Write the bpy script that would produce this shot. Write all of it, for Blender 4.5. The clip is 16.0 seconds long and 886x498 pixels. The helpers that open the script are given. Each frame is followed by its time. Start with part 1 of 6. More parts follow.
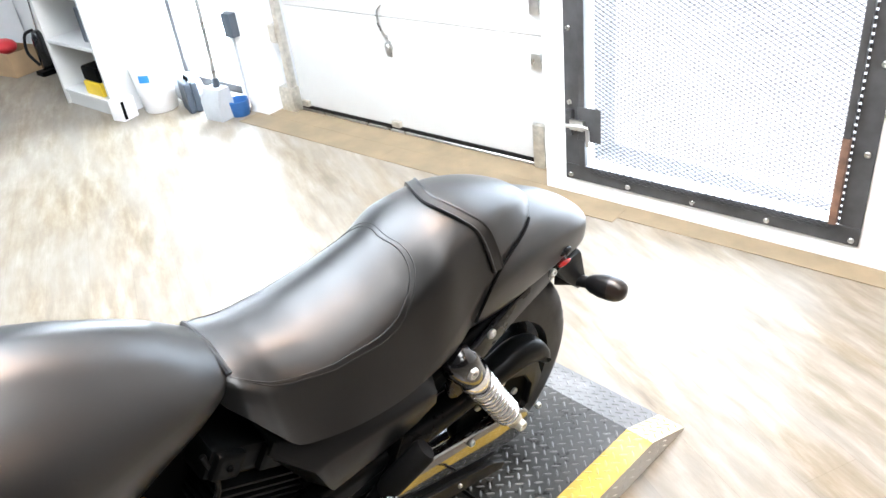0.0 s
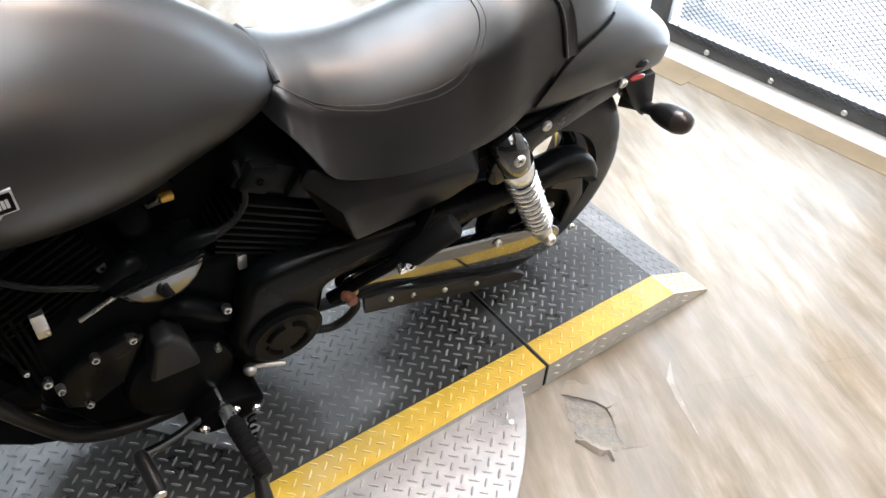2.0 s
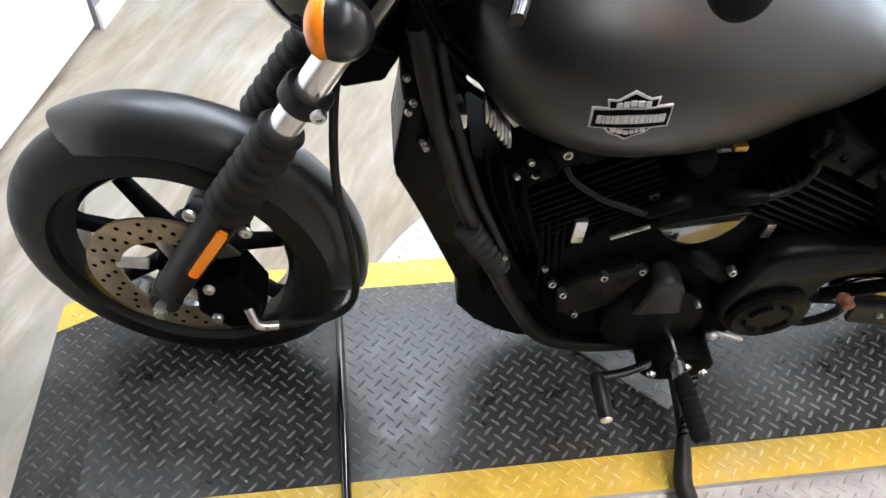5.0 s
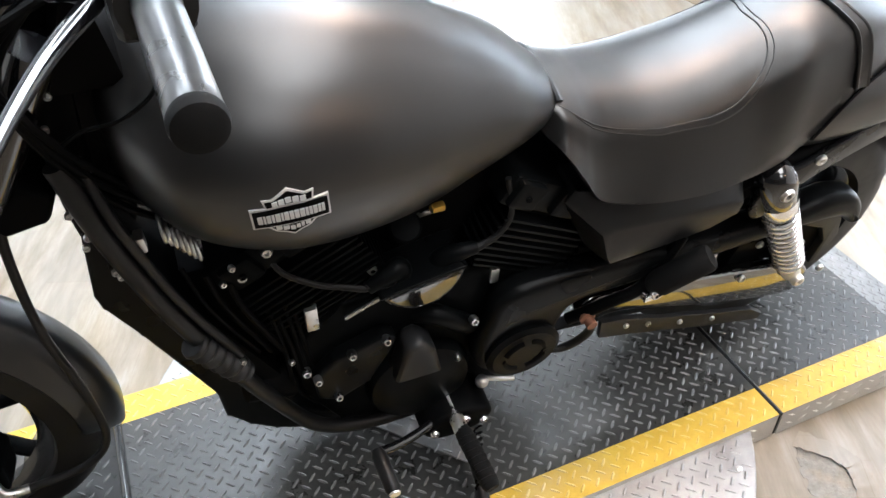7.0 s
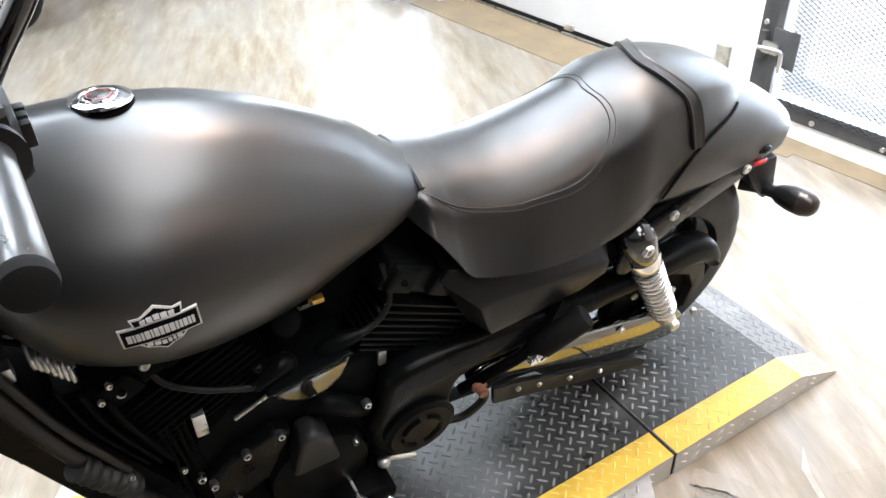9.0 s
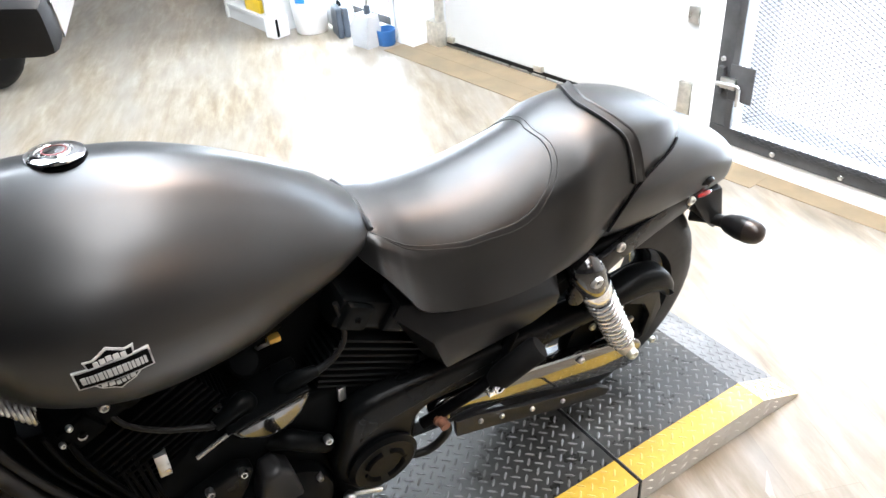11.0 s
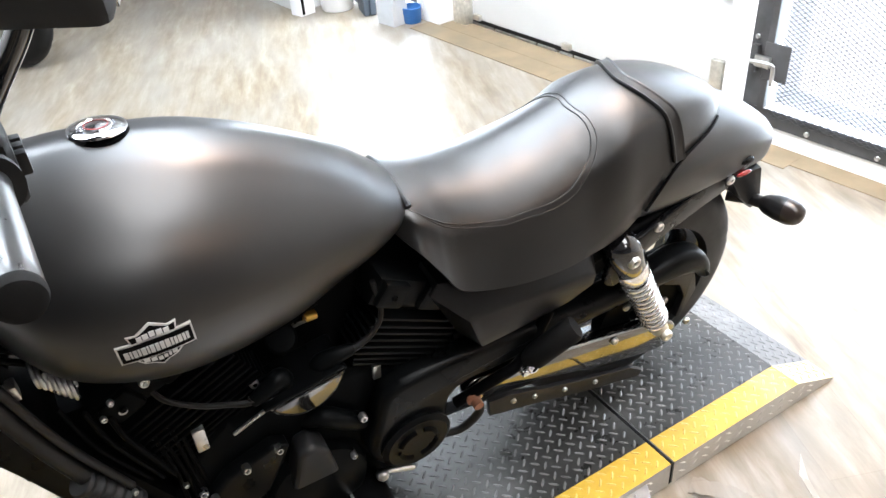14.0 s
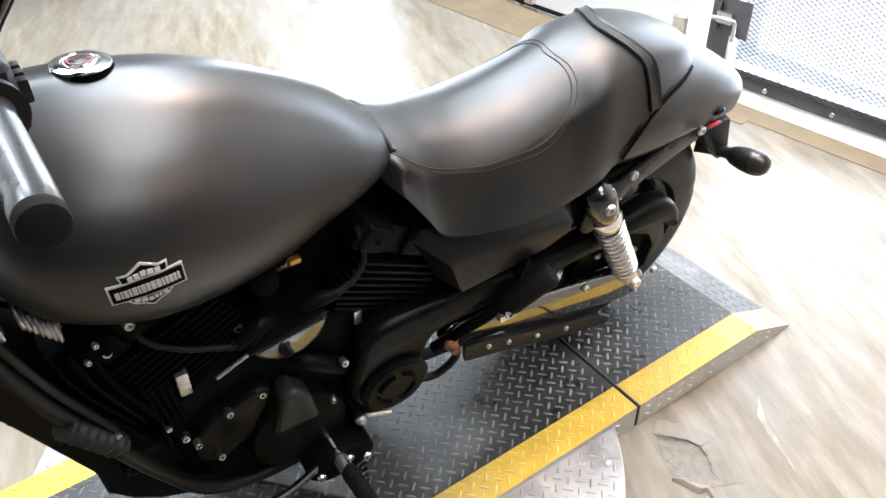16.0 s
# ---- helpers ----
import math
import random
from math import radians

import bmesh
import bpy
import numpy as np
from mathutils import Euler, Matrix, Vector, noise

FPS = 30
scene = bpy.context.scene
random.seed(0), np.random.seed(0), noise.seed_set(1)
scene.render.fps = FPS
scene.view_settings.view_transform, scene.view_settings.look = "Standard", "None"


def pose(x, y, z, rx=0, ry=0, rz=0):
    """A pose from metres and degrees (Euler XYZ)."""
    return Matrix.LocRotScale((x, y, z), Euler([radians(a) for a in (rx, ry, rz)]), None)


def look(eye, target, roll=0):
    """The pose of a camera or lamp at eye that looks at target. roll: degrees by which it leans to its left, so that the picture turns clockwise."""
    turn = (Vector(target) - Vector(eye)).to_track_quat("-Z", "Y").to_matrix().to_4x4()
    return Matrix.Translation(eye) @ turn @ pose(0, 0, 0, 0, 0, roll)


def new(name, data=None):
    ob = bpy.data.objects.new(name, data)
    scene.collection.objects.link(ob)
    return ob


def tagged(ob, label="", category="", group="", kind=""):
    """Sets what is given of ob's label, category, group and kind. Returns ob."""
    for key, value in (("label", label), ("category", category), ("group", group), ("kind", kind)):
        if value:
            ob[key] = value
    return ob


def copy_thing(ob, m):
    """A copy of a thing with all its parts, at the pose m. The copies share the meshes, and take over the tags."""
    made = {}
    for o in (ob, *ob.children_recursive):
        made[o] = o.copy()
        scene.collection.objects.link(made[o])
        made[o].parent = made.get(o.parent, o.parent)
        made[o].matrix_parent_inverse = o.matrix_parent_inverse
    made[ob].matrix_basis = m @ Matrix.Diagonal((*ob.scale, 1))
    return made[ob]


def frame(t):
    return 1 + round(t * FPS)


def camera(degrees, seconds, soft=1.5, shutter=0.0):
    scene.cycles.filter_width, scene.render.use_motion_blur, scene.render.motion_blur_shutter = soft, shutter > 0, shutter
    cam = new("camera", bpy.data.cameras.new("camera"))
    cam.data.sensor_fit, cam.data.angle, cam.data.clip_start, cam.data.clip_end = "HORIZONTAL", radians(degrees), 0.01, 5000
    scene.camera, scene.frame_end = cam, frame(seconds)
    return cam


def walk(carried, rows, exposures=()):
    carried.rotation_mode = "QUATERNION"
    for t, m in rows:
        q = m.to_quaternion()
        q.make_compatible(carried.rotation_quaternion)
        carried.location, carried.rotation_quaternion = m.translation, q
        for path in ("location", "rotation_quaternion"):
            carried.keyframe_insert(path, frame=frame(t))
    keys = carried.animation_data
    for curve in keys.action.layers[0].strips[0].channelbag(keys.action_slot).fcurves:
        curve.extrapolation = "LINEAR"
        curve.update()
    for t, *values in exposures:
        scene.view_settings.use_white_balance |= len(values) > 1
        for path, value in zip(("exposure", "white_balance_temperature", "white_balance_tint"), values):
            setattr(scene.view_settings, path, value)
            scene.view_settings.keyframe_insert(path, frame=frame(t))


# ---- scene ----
cam = camera(59.1, 16.0)
PATH = [
    (0, (-0.782, -0.686, 1.456), (0.336, 0.598, 0.406), -7.1),
    (0.5, (-0.719, -0.739, 1.379), (0.341, 0.494, 0.215), -2.7),
    (1, (-0.748, -0.762, 1.328), (0.33, 0.386, 0.094), -1.0),
    (1.5, (-0.774, -0.753, 1.31), (0.284, 0.363, 0.032), 2.1),
    (2, (-0.838, -0.699, 1.298), (0.089, 0.49, -0.017), 3.3),
    (2.5, (-0.882, -0.656, 1.29), (-0.094, 0.591, -0.06), 3.8),
    (3, (-0.9432, -0.6436, 1.2872), (-0.3238, 0.7087, -0.0503), 3.48),
    (3.5, (-1.0209, -0.6349, 1.2854), (-0.5556, 0.7464, -0.0836), 5.56),
    (3.7, (-1.0616, -0.6291, 1.2879), (-0.7027, 0.7785, -0.0865), 5.72),
    (5.8, (-1.1355, -0.5827, 1.2608), (-0.9382, 0.8128, -0.1579), 1.51),
    (6, (-1.0817, -0.5935, 1.2669), (-0.7815, 0.8063, -0.1294), 1.25),
    (6.5, (-0.9974, -0.6223, 1.2903), (-0.5384, 0.8150, -0.0221), 0.21),
    (7, (-0.9467, -0.6202, 1.2984), (-0.3715, 0.7939, 0.0058), -1.92),
    (7.5, (-0.934, -0.608, 1.303), (-0.317, 0.804, 0.027), -3.2),
    (8, (-0.937, -0.61, 1.312), (-0.314, 0.806, 0.044), -2.9),
    (8.5, (-0.926, -0.618, 1.319), (-0.228, 0.765, 0.054), -2.6),
    (9, (-0.904, -0.647, 1.345), (-0.085, 0.745, 0.166), -2.6),
    (9.5, (-0.887, -0.679, 1.361), (0.007, 0.705, 0.227), -2.0),
    (9.7, (-0.885, -0.696, 1.367), (-0.005, 0.728, 0.272), -3.4),
    (11.8, (-0.872, -0.721, 1.363), (-0.007, 0.708, 0.264), -4.7),
    (12, (-0.875, -0.723, 1.358), (-0.011, 0.695, 0.244), -5.3),
    (12.5, (-0.866, -0.733, 1.354), (0.011, 0.664, 0.223), -5.9),
    (13, (-0.858, -0.73, 1.358), (0.0, 0.677, 0.224), -5.7),
    (13.5, (-0.868, -0.706, 1.358), (-0.011, 0.701, 0.224), -5.5),
    (14, (-0.893, -0.697, 1.359), (-0.082, 0.737, 0.226), -4.6),
    (14.5, (-0.91, -0.698, 1.342), (-0.147, 0.726, 0.164), -5.1),
    (15, (-0.894, -0.706, 1.339), (-0.138, 0.712, 0.149), -6.1),
    (15.5, (-0.9, -0.691, 1.352), (-0.141, 0.744, 0.183), -4.4),
    (16, (-0.942, -0.687, 1.35), (-0.066, 0.63, 0.125), -2.0),
]
walk(cam, [(t, look(eye, target, roll)) for t, eye, target, roll in PATH], [(t, e, 6080, 10) for t, e in ((0.0, 0.76), (1.0, 0.54), (2.0, 0.50), (2.6, 0.46), (3.5, 0.52), (5.8, 0.60), (7.5, 0.58), (8.5, 0.58), (9.3, 0.80), (12.0, 0.86), (13.2, 0.84), (14.0, 0.77), (14.8, 0.66), (16.0, 0.61))])
# ---- world, sun, large lights ----
world = bpy.data.worlds.new("world")
scene.world = world
world.use_nodes = True
wn = world.node_tree.nodes
sky = wn.new("ShaderNodeTexSky")
sky.sky_type = "NISHITA"
sky.sun_disc = False
sky.sun_elevation, sky.sun_rotation = radians(48), radians(8)
world.node_tree.links.new(sky.outputs[0], wn["Background"].inputs[0])
wn["Background"].inputs[1].default_value = 0.15

sun_data = bpy.data.lights.new("sun", "SUN")
sun_data.energy, sun_data.angle, sun_data.color = 4.0, radians(0.5), (1, 0.95, 0.88)
sun = new("sun", sun_data)
sun.matrix_world = look((2.5, 8, 9), (2.5, 0, 0))

# the wall with the gate and the roll-up door: v runs along it, n outwards, from the gate's foot
TURN_W = radians(6.2)
WF = Matrix.Translation((1.467, -0.013, 0)) @ Matrix.Rotation(TURN_W, 4, "Z")   # local x = n, local y = v


def wpt(n, v, z):
    return WF @ Vector((n, v, z))


def area_lamp(name, n, v, z, sx, sy, power, color):
    d = bpy.data.lights.new(name, "AREA")
    d.shape, d.size, d.size_y, d.energy, d.color = "RECTANGLE", sx, sy, power, color
    ob = new(name, d)
    ob.matrix_world = look(wpt(n, v, z), wpt(n - 1, v, z))
    return ob


area_lamp("gate_daylight", 0.10, 0.49, 1.08, 0.98, 1.95, 42, (0.86, 0.935, 1.0))
area_lamp("glass_door_daylight", 0.24, 3.35, 1.0, 0.7, 1.8, 66, (0.84, 0.93, 1.0))


# ---- materials ----
def mat(name, color=(0.5, 0.5, 0.5), rough=0.5, metal=0.0, coat=0.0, spec=0.5):
    m = bpy.data.materials.new(name)
    m.use_nodes = True
    b = m.node_tree.nodes["Principled BSDF"]
    b.inputs["Base Color"].default_value = (*color, 1)
    b.inputs["Roughness"].default_value = rough
    b.inputs["Metallic"].default_value = metal
    b.inputs["Coat Weight"].default_value = coat
    b.inputs["Coat Roughness"].default_value = 0.05
    b.inputs["Specular IOR Level"].default_value = spec
    return m


def nd(m, kind, **kw):
    n = m.node_tree.nodes.new(kind)
    for k, v in kw.items():
        n.inputs[k].default_value = v
    return n


def lk(m, a, b):
    m.node_tree.links.new(a, b)


def coords(m, scale=(1, 1, 1), rot=(0, 0, 0)):
    tc = nd(m, "ShaderNodeTexCoord")
    mp = nd(m, "ShaderNodeMapping")
    mp.inputs["Scale"].default_value = scale
    mp.inputs["Rotation"].default_value = rot
    lk(m, tc.outputs["Object"], mp.inputs["Vector"])
    return mp.outputs[0]


def noise_tex(m, vec, scale, detail=4.0, rough=0.55):
    n = nd(m, "ShaderNodeTexNoise", Scale=scale, Detail=detail, Roughness=rough)
    if vec is not None:
        lk(m, vec, n.inputs["Vector"])
    return n.outputs["Fac"]


def ramp(m, fac, stops):
    r = nd(m, "ShaderNodeValToRGB")
    el = r.color_ramp.elements
    while len(el) < len(stops):
        el.new(0.5)
    for e, (p, c) in zip(el, stops):
        e.position, e.color = p, (*c, 1) if len(c) == 3 else c
    lk(m, fac, r.inputs[0])
    return r.outputs[0]


def grey(*v):
    return [(p, (x, x, x)) for p, x in v]


def mix_col(m, fac, a, b, mode="MIX"):
    x = m.node_tree.nodes.new("ShaderNodeMix")
    x.data_type, x.blend_type = "RGBA", mode
    for sock, val in ((x.inputs[0], fac), (x.inputs[6], a), (x.inputs[7], b)):
        if isinstance(val, (int, float)):
            sock.default_value = val
        elif isinstance(val, tuple):
            sock.default_value = (*val, 1) if len(val) == 3 else val
        else:
            lk(m, val, sock)
    return x.outputs[2]


def bump(m, height, strength=0.2, dist=0.001):
    b = nd(m, "ShaderNodeBump", Strength=strength, Distance=dist)
    lk(m, height, b.inputs["Height"])
    lk(m, b.outputs[0], m.node_tree.nodes["Principled BSDF"].inputs["Normal"])


def bs(m):
    return m.node_tree.nodes["Principled BSDF"]


def worn(name, color, rough, metal=0.0, coat=0.0, vary=0.25, grain=400.0, bumps=0.08, big=9.0, spec=0.5):
    """A surface with grain and larger stains in colour and gloss."""
    m = mat(name, color, rough, metal, coat, spec)
    v = coords(m)
    a, b = noise_tex(m, v, big, 5), noise_tex(m, v, grain, 3)
    lo = tuple(c * (1 - vary) for c in color)
    hi = tuple(min(1, c * (1 + vary)) for c in color)
    lk(m, ramp(m, a, [(0.3, lo), (0.7, hi)]), bs(m).inputs["Base Color"])
    lk(m, ramp(m, a, grey((0.3, max(0.02, rough - 0.08)), (0.7, min(1, rough + 0.08)))), bs(m).inputs["Roughness"])
    bump(m, b, bumps, 0.0006)
    return m


M_PAINT = worn("matte_black_paint", (0.0034, 0.0036, 0.0040), 0.36, 0.0, 0.0, 0.1, 900, 0.02, 4, 0.66)
M_FENDER = M_PAINT
M_SEAT = worn("black_vinyl", (0.0042, 0.0043, 0.0043), 0.37, 0, 0.0, 0.2, 700, 0.26, 7, 0.56)
M_PLASTIC = worn("black_plastic", (0.0075, 0.0079, 0.0088), 0.46, 0, 0, 0.2, 900, 0.15, 12, 0.3)
M_GLOSS = worn("gloss_black", (0.006, 0.006, 0.007), 0.12, 0, 0.6, 0.2, 300, 0.02, 10)
M_ARM = worn("polished_black_arm", (0.004, 0.004, 0.0042), 0.07, 0.0, 1.0, 0.2, 300, 0.01, 10, 1.0)
bs(M_ARM).inputs["Coat IOR"].default_value = 2.0
M_STRUT = worn("satin_black_strut", (0.004, 0.004, 0.0044), 0.28, 0, 0, 0.2, 300, 0.04, 10, 0.14)
M_MIRROR = worn("polished_black", (0.012, 0.012, 0.012), 0.08, 0.05, 1.0, 0.2, 300, 0.01, 10)
M_ENGINE = worn("black_engine_case", (0.0021, 0.0025, 0.0028), 0.40, 0.0, 0, 0.3, 600, 0.12, 14, 0.018)
M_COVER = worn("satin_black_cover", (0.0026, 0.0030, 0.0033), 0.32, 0.0, 0, 0.2, 900, 0.15, 12, 0.075)
M_CASE = worn("satin_black_case", (0.0030, 0.0035, 0.0038), 0.36, 0.0, 0, 0.25, 600, 0.12, 14, 0.05)
M_SIDE = worn("satin_side_cover", (0.0055, 0.0056, 0.0060), 0.36, 0.0, 0, 0.2, 900, 0.15, 12, 0.22)
M_SHELL = worn("satin_black_shell", (0.012, 0.0125, 0.014), 0.30, 0, 0, 0.2, 300, 0.04, 10, 0.5)
M_CAST = worn("grey_black_casting", (0.011, 0.0112, 0.012), 0.45, 0.0, 0, 0.25, 500, 0.2, 14, 0.32)
M_SATIN = worn("satin_chrome", (0.90, 0.91, 0.93), 0.22, 0.9, 0, 0.06, 300, 0.03, 20)
M_DARK = worn("dark_frame", (0.0018, 0.0019, 0.0021), 0.48, 0, 0, 0.3, 400, 0.08, 10, 0.03)
M_RUBBER = worn("tyre_rubber", (0.0045, 0.0045, 0.0048), 0.48, 0, 0, 0.25, 300, 0.15, 14, 0.26)
M_DUSTY = worn("dusty_rubber", (0.014, 0.0125, 0.0105), 0.58, 0, 0, 0.5, 300, 0.2, 9, 0.2)
M_MATTE = worn("matte_black_rubber", (0.004, 0.004, 0.0042), 0.8, 0, 0, 0.2, 400, 0.1, 14, 0.15)
M_GRIP = worn("grip_rubber", (0.03, 0.0305, 0.031), 0.32, 0, 0, 0.2, 500, 0.05, 14, 0.7)
M_CHROME = worn("chrome", (0.8, 0.8, 0.82), 0.1, 1, 0, 0.06, 200, 0.02, 20)
M_STEEL = worn("dull_steel", (0.55, 0.55, 0.54), 0.32, 1, 0, 0.2, 300, 0.1, 30)
M_ZINC = worn("pale_zinc", (0.62, 0.60, 0.54), 0.42, 0.85, 0, 0.2, 300, 0.1, 40)
M_DISC = worn("tanned_disc_steel", (0.40, 0.345, 0.255), 0.40, 0.85, 0, 0.25, 300, 0.1, 30)
M_RUST = worn("rusty_copper", (0.20, 0.085, 0.05), 0.55, 0.3, 0, 0.3, 300, 0.2, 60)
M_AMBER = mat("amber_lens", (0.90, 0.25, 0.006), 0.16, 0, 0.3)
M_RED = mat("red_lens", (0.4, 0.012, 0.012), 0.12, 0, 0.5)
M_SMOKE = mat("smoked_amber_lens", (0.014, 0.009, 0.007), 0.3, 0, 0.1)
M_DULLRED = mat("dull_red_enamel", (0.22, 0.03, 0.028), 0.5)
M_SILVERPRINT = worn("silver_badge", (0.46, 0.46, 0.46), 0.5, 0.15, 0, 0.2, 400, 0.05, 40)
M_GOLD = worn("gold_clip", (0.6, 0.36, 0.08), 0.35, 0.8, 0, 0.2, 300, 0.1, 40)
M_WALL = worn("white_wall_paint", (0.80, 0.80, 0.79), 0.55, 0, 0, 0.03, 220, 0.12, 3)
M_DOORWHITE = worn("white_door_paint", (0.58, 0.58, 0.567), 0.42, 0, 0, 0.04, 150, 0.1, 4)
M_GATE = worn("black_gate_steel", (0.055, 0.056, 0.058), 0.5, 0.1, 0, 0.35, 150, 0.25, 14)
M_GATERUST = worn("gate_rust", (0.16, 0.09, 0.06), 0.7, 0.1, 0, 0.5, 120, 0.4, 18)
M_CEIL = worn("ceiling_paint", (0.50, 0.50, 0.49), 0.8, 0, 0, 0.04, 80, 0.3, 2)


def plate_mat(name, color, metal, rough, wear, wear_at, under=(0.30, 0.30, 0.30)):
    """Painted tread plate: worn patches and scuffs show bare steel."""
    m = mat(name, color, rough, metal)
    v = coords(m)
    big, mid, fine = noise_tex(m, v, 5, 5), noise_tex(m, v, 26, 6, 0.7), noise_tex(m, v, 300, 3)
    c = mix_col(m, ramp(m, mid, grey((0.4, 0), (0.75, 0.55))), color, tuple(min(1, x * 1.5 + 0.015) for x in color))
    c = mix_col(m, ramp(m, big, grey((wear_at, 0), (wear_at + 0.12, wear))), c, under)
    lk(m, c, bs(m).inputs["Base Color"])
    lk(m, ramp(m, mid, grey((0.3, rough - 0.12), (0.7, rough + 0.14))), bs(m).inputs["Roughness"])
    bump(m, fine, 0.25, 0.0008)
    return m


M_PLATE = plate_mat("black_tread_plate", (0.027, 0.0265, 0.0245), 0.03, 0.33, 0.40, 0.56, (0.13, 0.128, 0.12))
bs(M_PLATE).inputs["Specular IOR Level"].default_value = 0.44
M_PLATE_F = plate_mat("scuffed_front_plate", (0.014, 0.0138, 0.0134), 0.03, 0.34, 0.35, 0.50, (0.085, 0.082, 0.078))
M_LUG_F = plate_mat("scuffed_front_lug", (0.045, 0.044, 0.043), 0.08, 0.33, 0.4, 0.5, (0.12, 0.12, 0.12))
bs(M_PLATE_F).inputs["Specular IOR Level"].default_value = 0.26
M_LUG = plate_mat("worn_tread_lug", (0.085, 0.084, 0.081), 0.12, 0.36, 0.4, 0.5)
M_PLATE_Y = plate_mat("yellow_tread_plate", (0.46, 0.305, 0.030), 0.0, 0.44, 0.45, 0.56, (0.40, 0.33, 0.17))
M_LUG_Y = plate_mat("yellow_tread_lug", (0.52, 0.37, 0.075), 0.0, 0.36, 0.6, 0.54, (0.55, 0.47, 0.30))
# lip colours are paler: wear, plus gate glare on the slope painted in
M_LIP_Y = plate_mat("worn_glare_yellow_lip", (0.50, 0.41, 0.20), 0.0, 0.45, 0.7, 0.42, (0.52, 0.48, 0.38))
M_LIP_B = plate_mat("worn_glare_black_lip", (0.085, 0.085, 0.086), 0.0, 0.48, 0.5, 0.48, (0.20, 0.20, 0.20))
M_PLATE_S = plate_mat("bare_tread_plate", (0.32, 0.32, 0.32), 0.7, 0.38, 0.2, 0.6)
M_PLATE_SIDE = plate_mat("platform_side", (0.40, 0.385, 0.35), 0.25, 0.42, 0.4, 0.5, (0.55, 0.54, 0.50))
M_LUG_SIDE = plate_mat("platform_side_lug", (0.66, 0.65, 0.61), 0.4, 0.36, 0.4, 0.5)


def floor_mat():
    """Wood-look vinyl plank floor: tan and grey figure in soft streaks, satin gloss, dust and scuffs."""
    m = mat("wood_look_vinyl", (0.3, 0.24, 0.17), 0.3, spec=0.40)
    v = coords(m, (1, 1, 1), (0, 0, radians(-62)))
    warp = nd(m, "ShaderNodeTexNoise", Scale=3.0, Detail=3.0)
    lk(m, v, warp.inputs["Vector"])
    wv = nd(m, "ShaderNodeVectorMath")
    wv.operation = "MULTIPLY_ADD"
    wv.inputs[1].default_value = (0.045, 0.045, 0)
    lk(m, warp.outputs["Color"], wv.inputs[0])
    lk(m, v, wv.inputs[2])

    def streak(sx, sy, scale, detail, rough):
        st = nd(m, "ShaderNodeMapping")
        st.inputs["Scale"].default_value = (sx, sy, 1)
        lk(m, wv.outputs[0], st.inputs["Vector"])
        return noise_tex(m, st.outputs[0], scale, detail, rough)

    a = streak(1.3, 6.0, 3.2, 6, 0.62)
    g = streak(0.8, 3.0, 2.1, 4, 0.5)
    b = streak(1.6, 26.0, 5.0, 5, 0.6)
    c = ramp(m, a, [(0.30, (0.112, 0.084, 0.050)), (0.44, (0.176, 0.140, 0.094)), (0.55, (0.238, 0.202, 0.152)), (0.69, (0.318, 0.290, 0.250))])
    c = mix_col(m, ramp(m, g, grey((0.32, 0.0), (0.70, 0.75))), c, (0.238, 0.226, 0.210))
    c = mix_col(m, ramp(m, b, grey((0.45, 0.0), (0.75, 0.35))), c, (0.20, 0.168, 0.125))
    br = nd(m, "ShaderNodeTexBrick", Scale=1.0)
    br.inputs["Color1"].default_value, br.inputs["Color2"].default_value = (0.93, 0.93, 0.93, 1), (1.05, 1.04, 1.03, 1)
    br.inputs["Mortar"].default_value = (0.90, 0.88, 0.86, 1)
    br.inputs["Mortar Size"].default_value = 0.0012
    br.inputs["Brick Width"].default_value, br.inputs["Row Height"].default_value = 1.2, 0.15
    lk(m, v, br.inputs["Vector"])
    c = mix_col(m, 1.0, c, br.outputs["Color"], "MULTIPLY")
    gold = streak(0.9, 4.5, 2.6, 5, 0.55)
    c = mix_col(m, ramp(m, gold, grey((0.42, 0.0), (0.80, 0.35))), c, (0.200, 0.152, 0.090))
    lk(m, c, bs(m).inputs["Base Color"])
    big = streak(0.8, 2.4, 2.5, 4, 0.5)
    lk(m, ramp(m, big, grey((0.25, 0.28), (0.75, 0.38))), bs(m).inputs["Roughness"])
    bump(m, a, 0.06, 0.002)
    return m


M_FLOOR = floor_mat()


# ---- mesh helpers ----
def mesh_of(name, bm, material, smooth=40):
    me = bpy.data.meshes.new(name)
    bmesh.ops.recalc_face_normals(bm, faces=bm.faces)
    bm.to_mesh(me)
    bm.free()
    if isinstance(material, (list, tuple)):
        for x in material:
            me.materials.append(x)
    else:
        me.materials.append(material)
    if smooth:
        me.shade_smooth()
        me.set_sharp_from_angle(angle=radians(smooth))
    return me


def part(name, bm, material, parent=None, label="", smooth=40):
    ob = new(name, mesh_of(name, bm, material, smooth))
    if parent is not None:
        ob.parent = parent
    if label:
        tagged(ob, label)
    return ob


def empty(name, m=None):
    ob = new(name)
    ob.empty_display_size = 0.1
    if m is not None:
        ob.matrix_world = m
    return ob


def block(lo, hi, bev=0.0, seg=2, bm=None, m=None):
    """A box between two corners, its edges rounded."""
    one = bmesh.new()
    lo, hi = Vector(lo), Vector(hi)
    r = bmesh.ops.create_cube(one, size=1)
    bmesh.ops.scale(one, vec=hi - lo, verts=r["verts"])
    bmesh.ops.translate(one, vec=(lo + hi) / 2, verts=r["verts"])
    if bev:
        bmesh.ops.bevel(one, geom=one.edges[:], offset=bev, segments=seg, affect="EDGES", profile=0.7)
    if m is not None:
        bmesh.ops.transform(one, matrix=m, verts=one.verts)
    return join(bm, one)


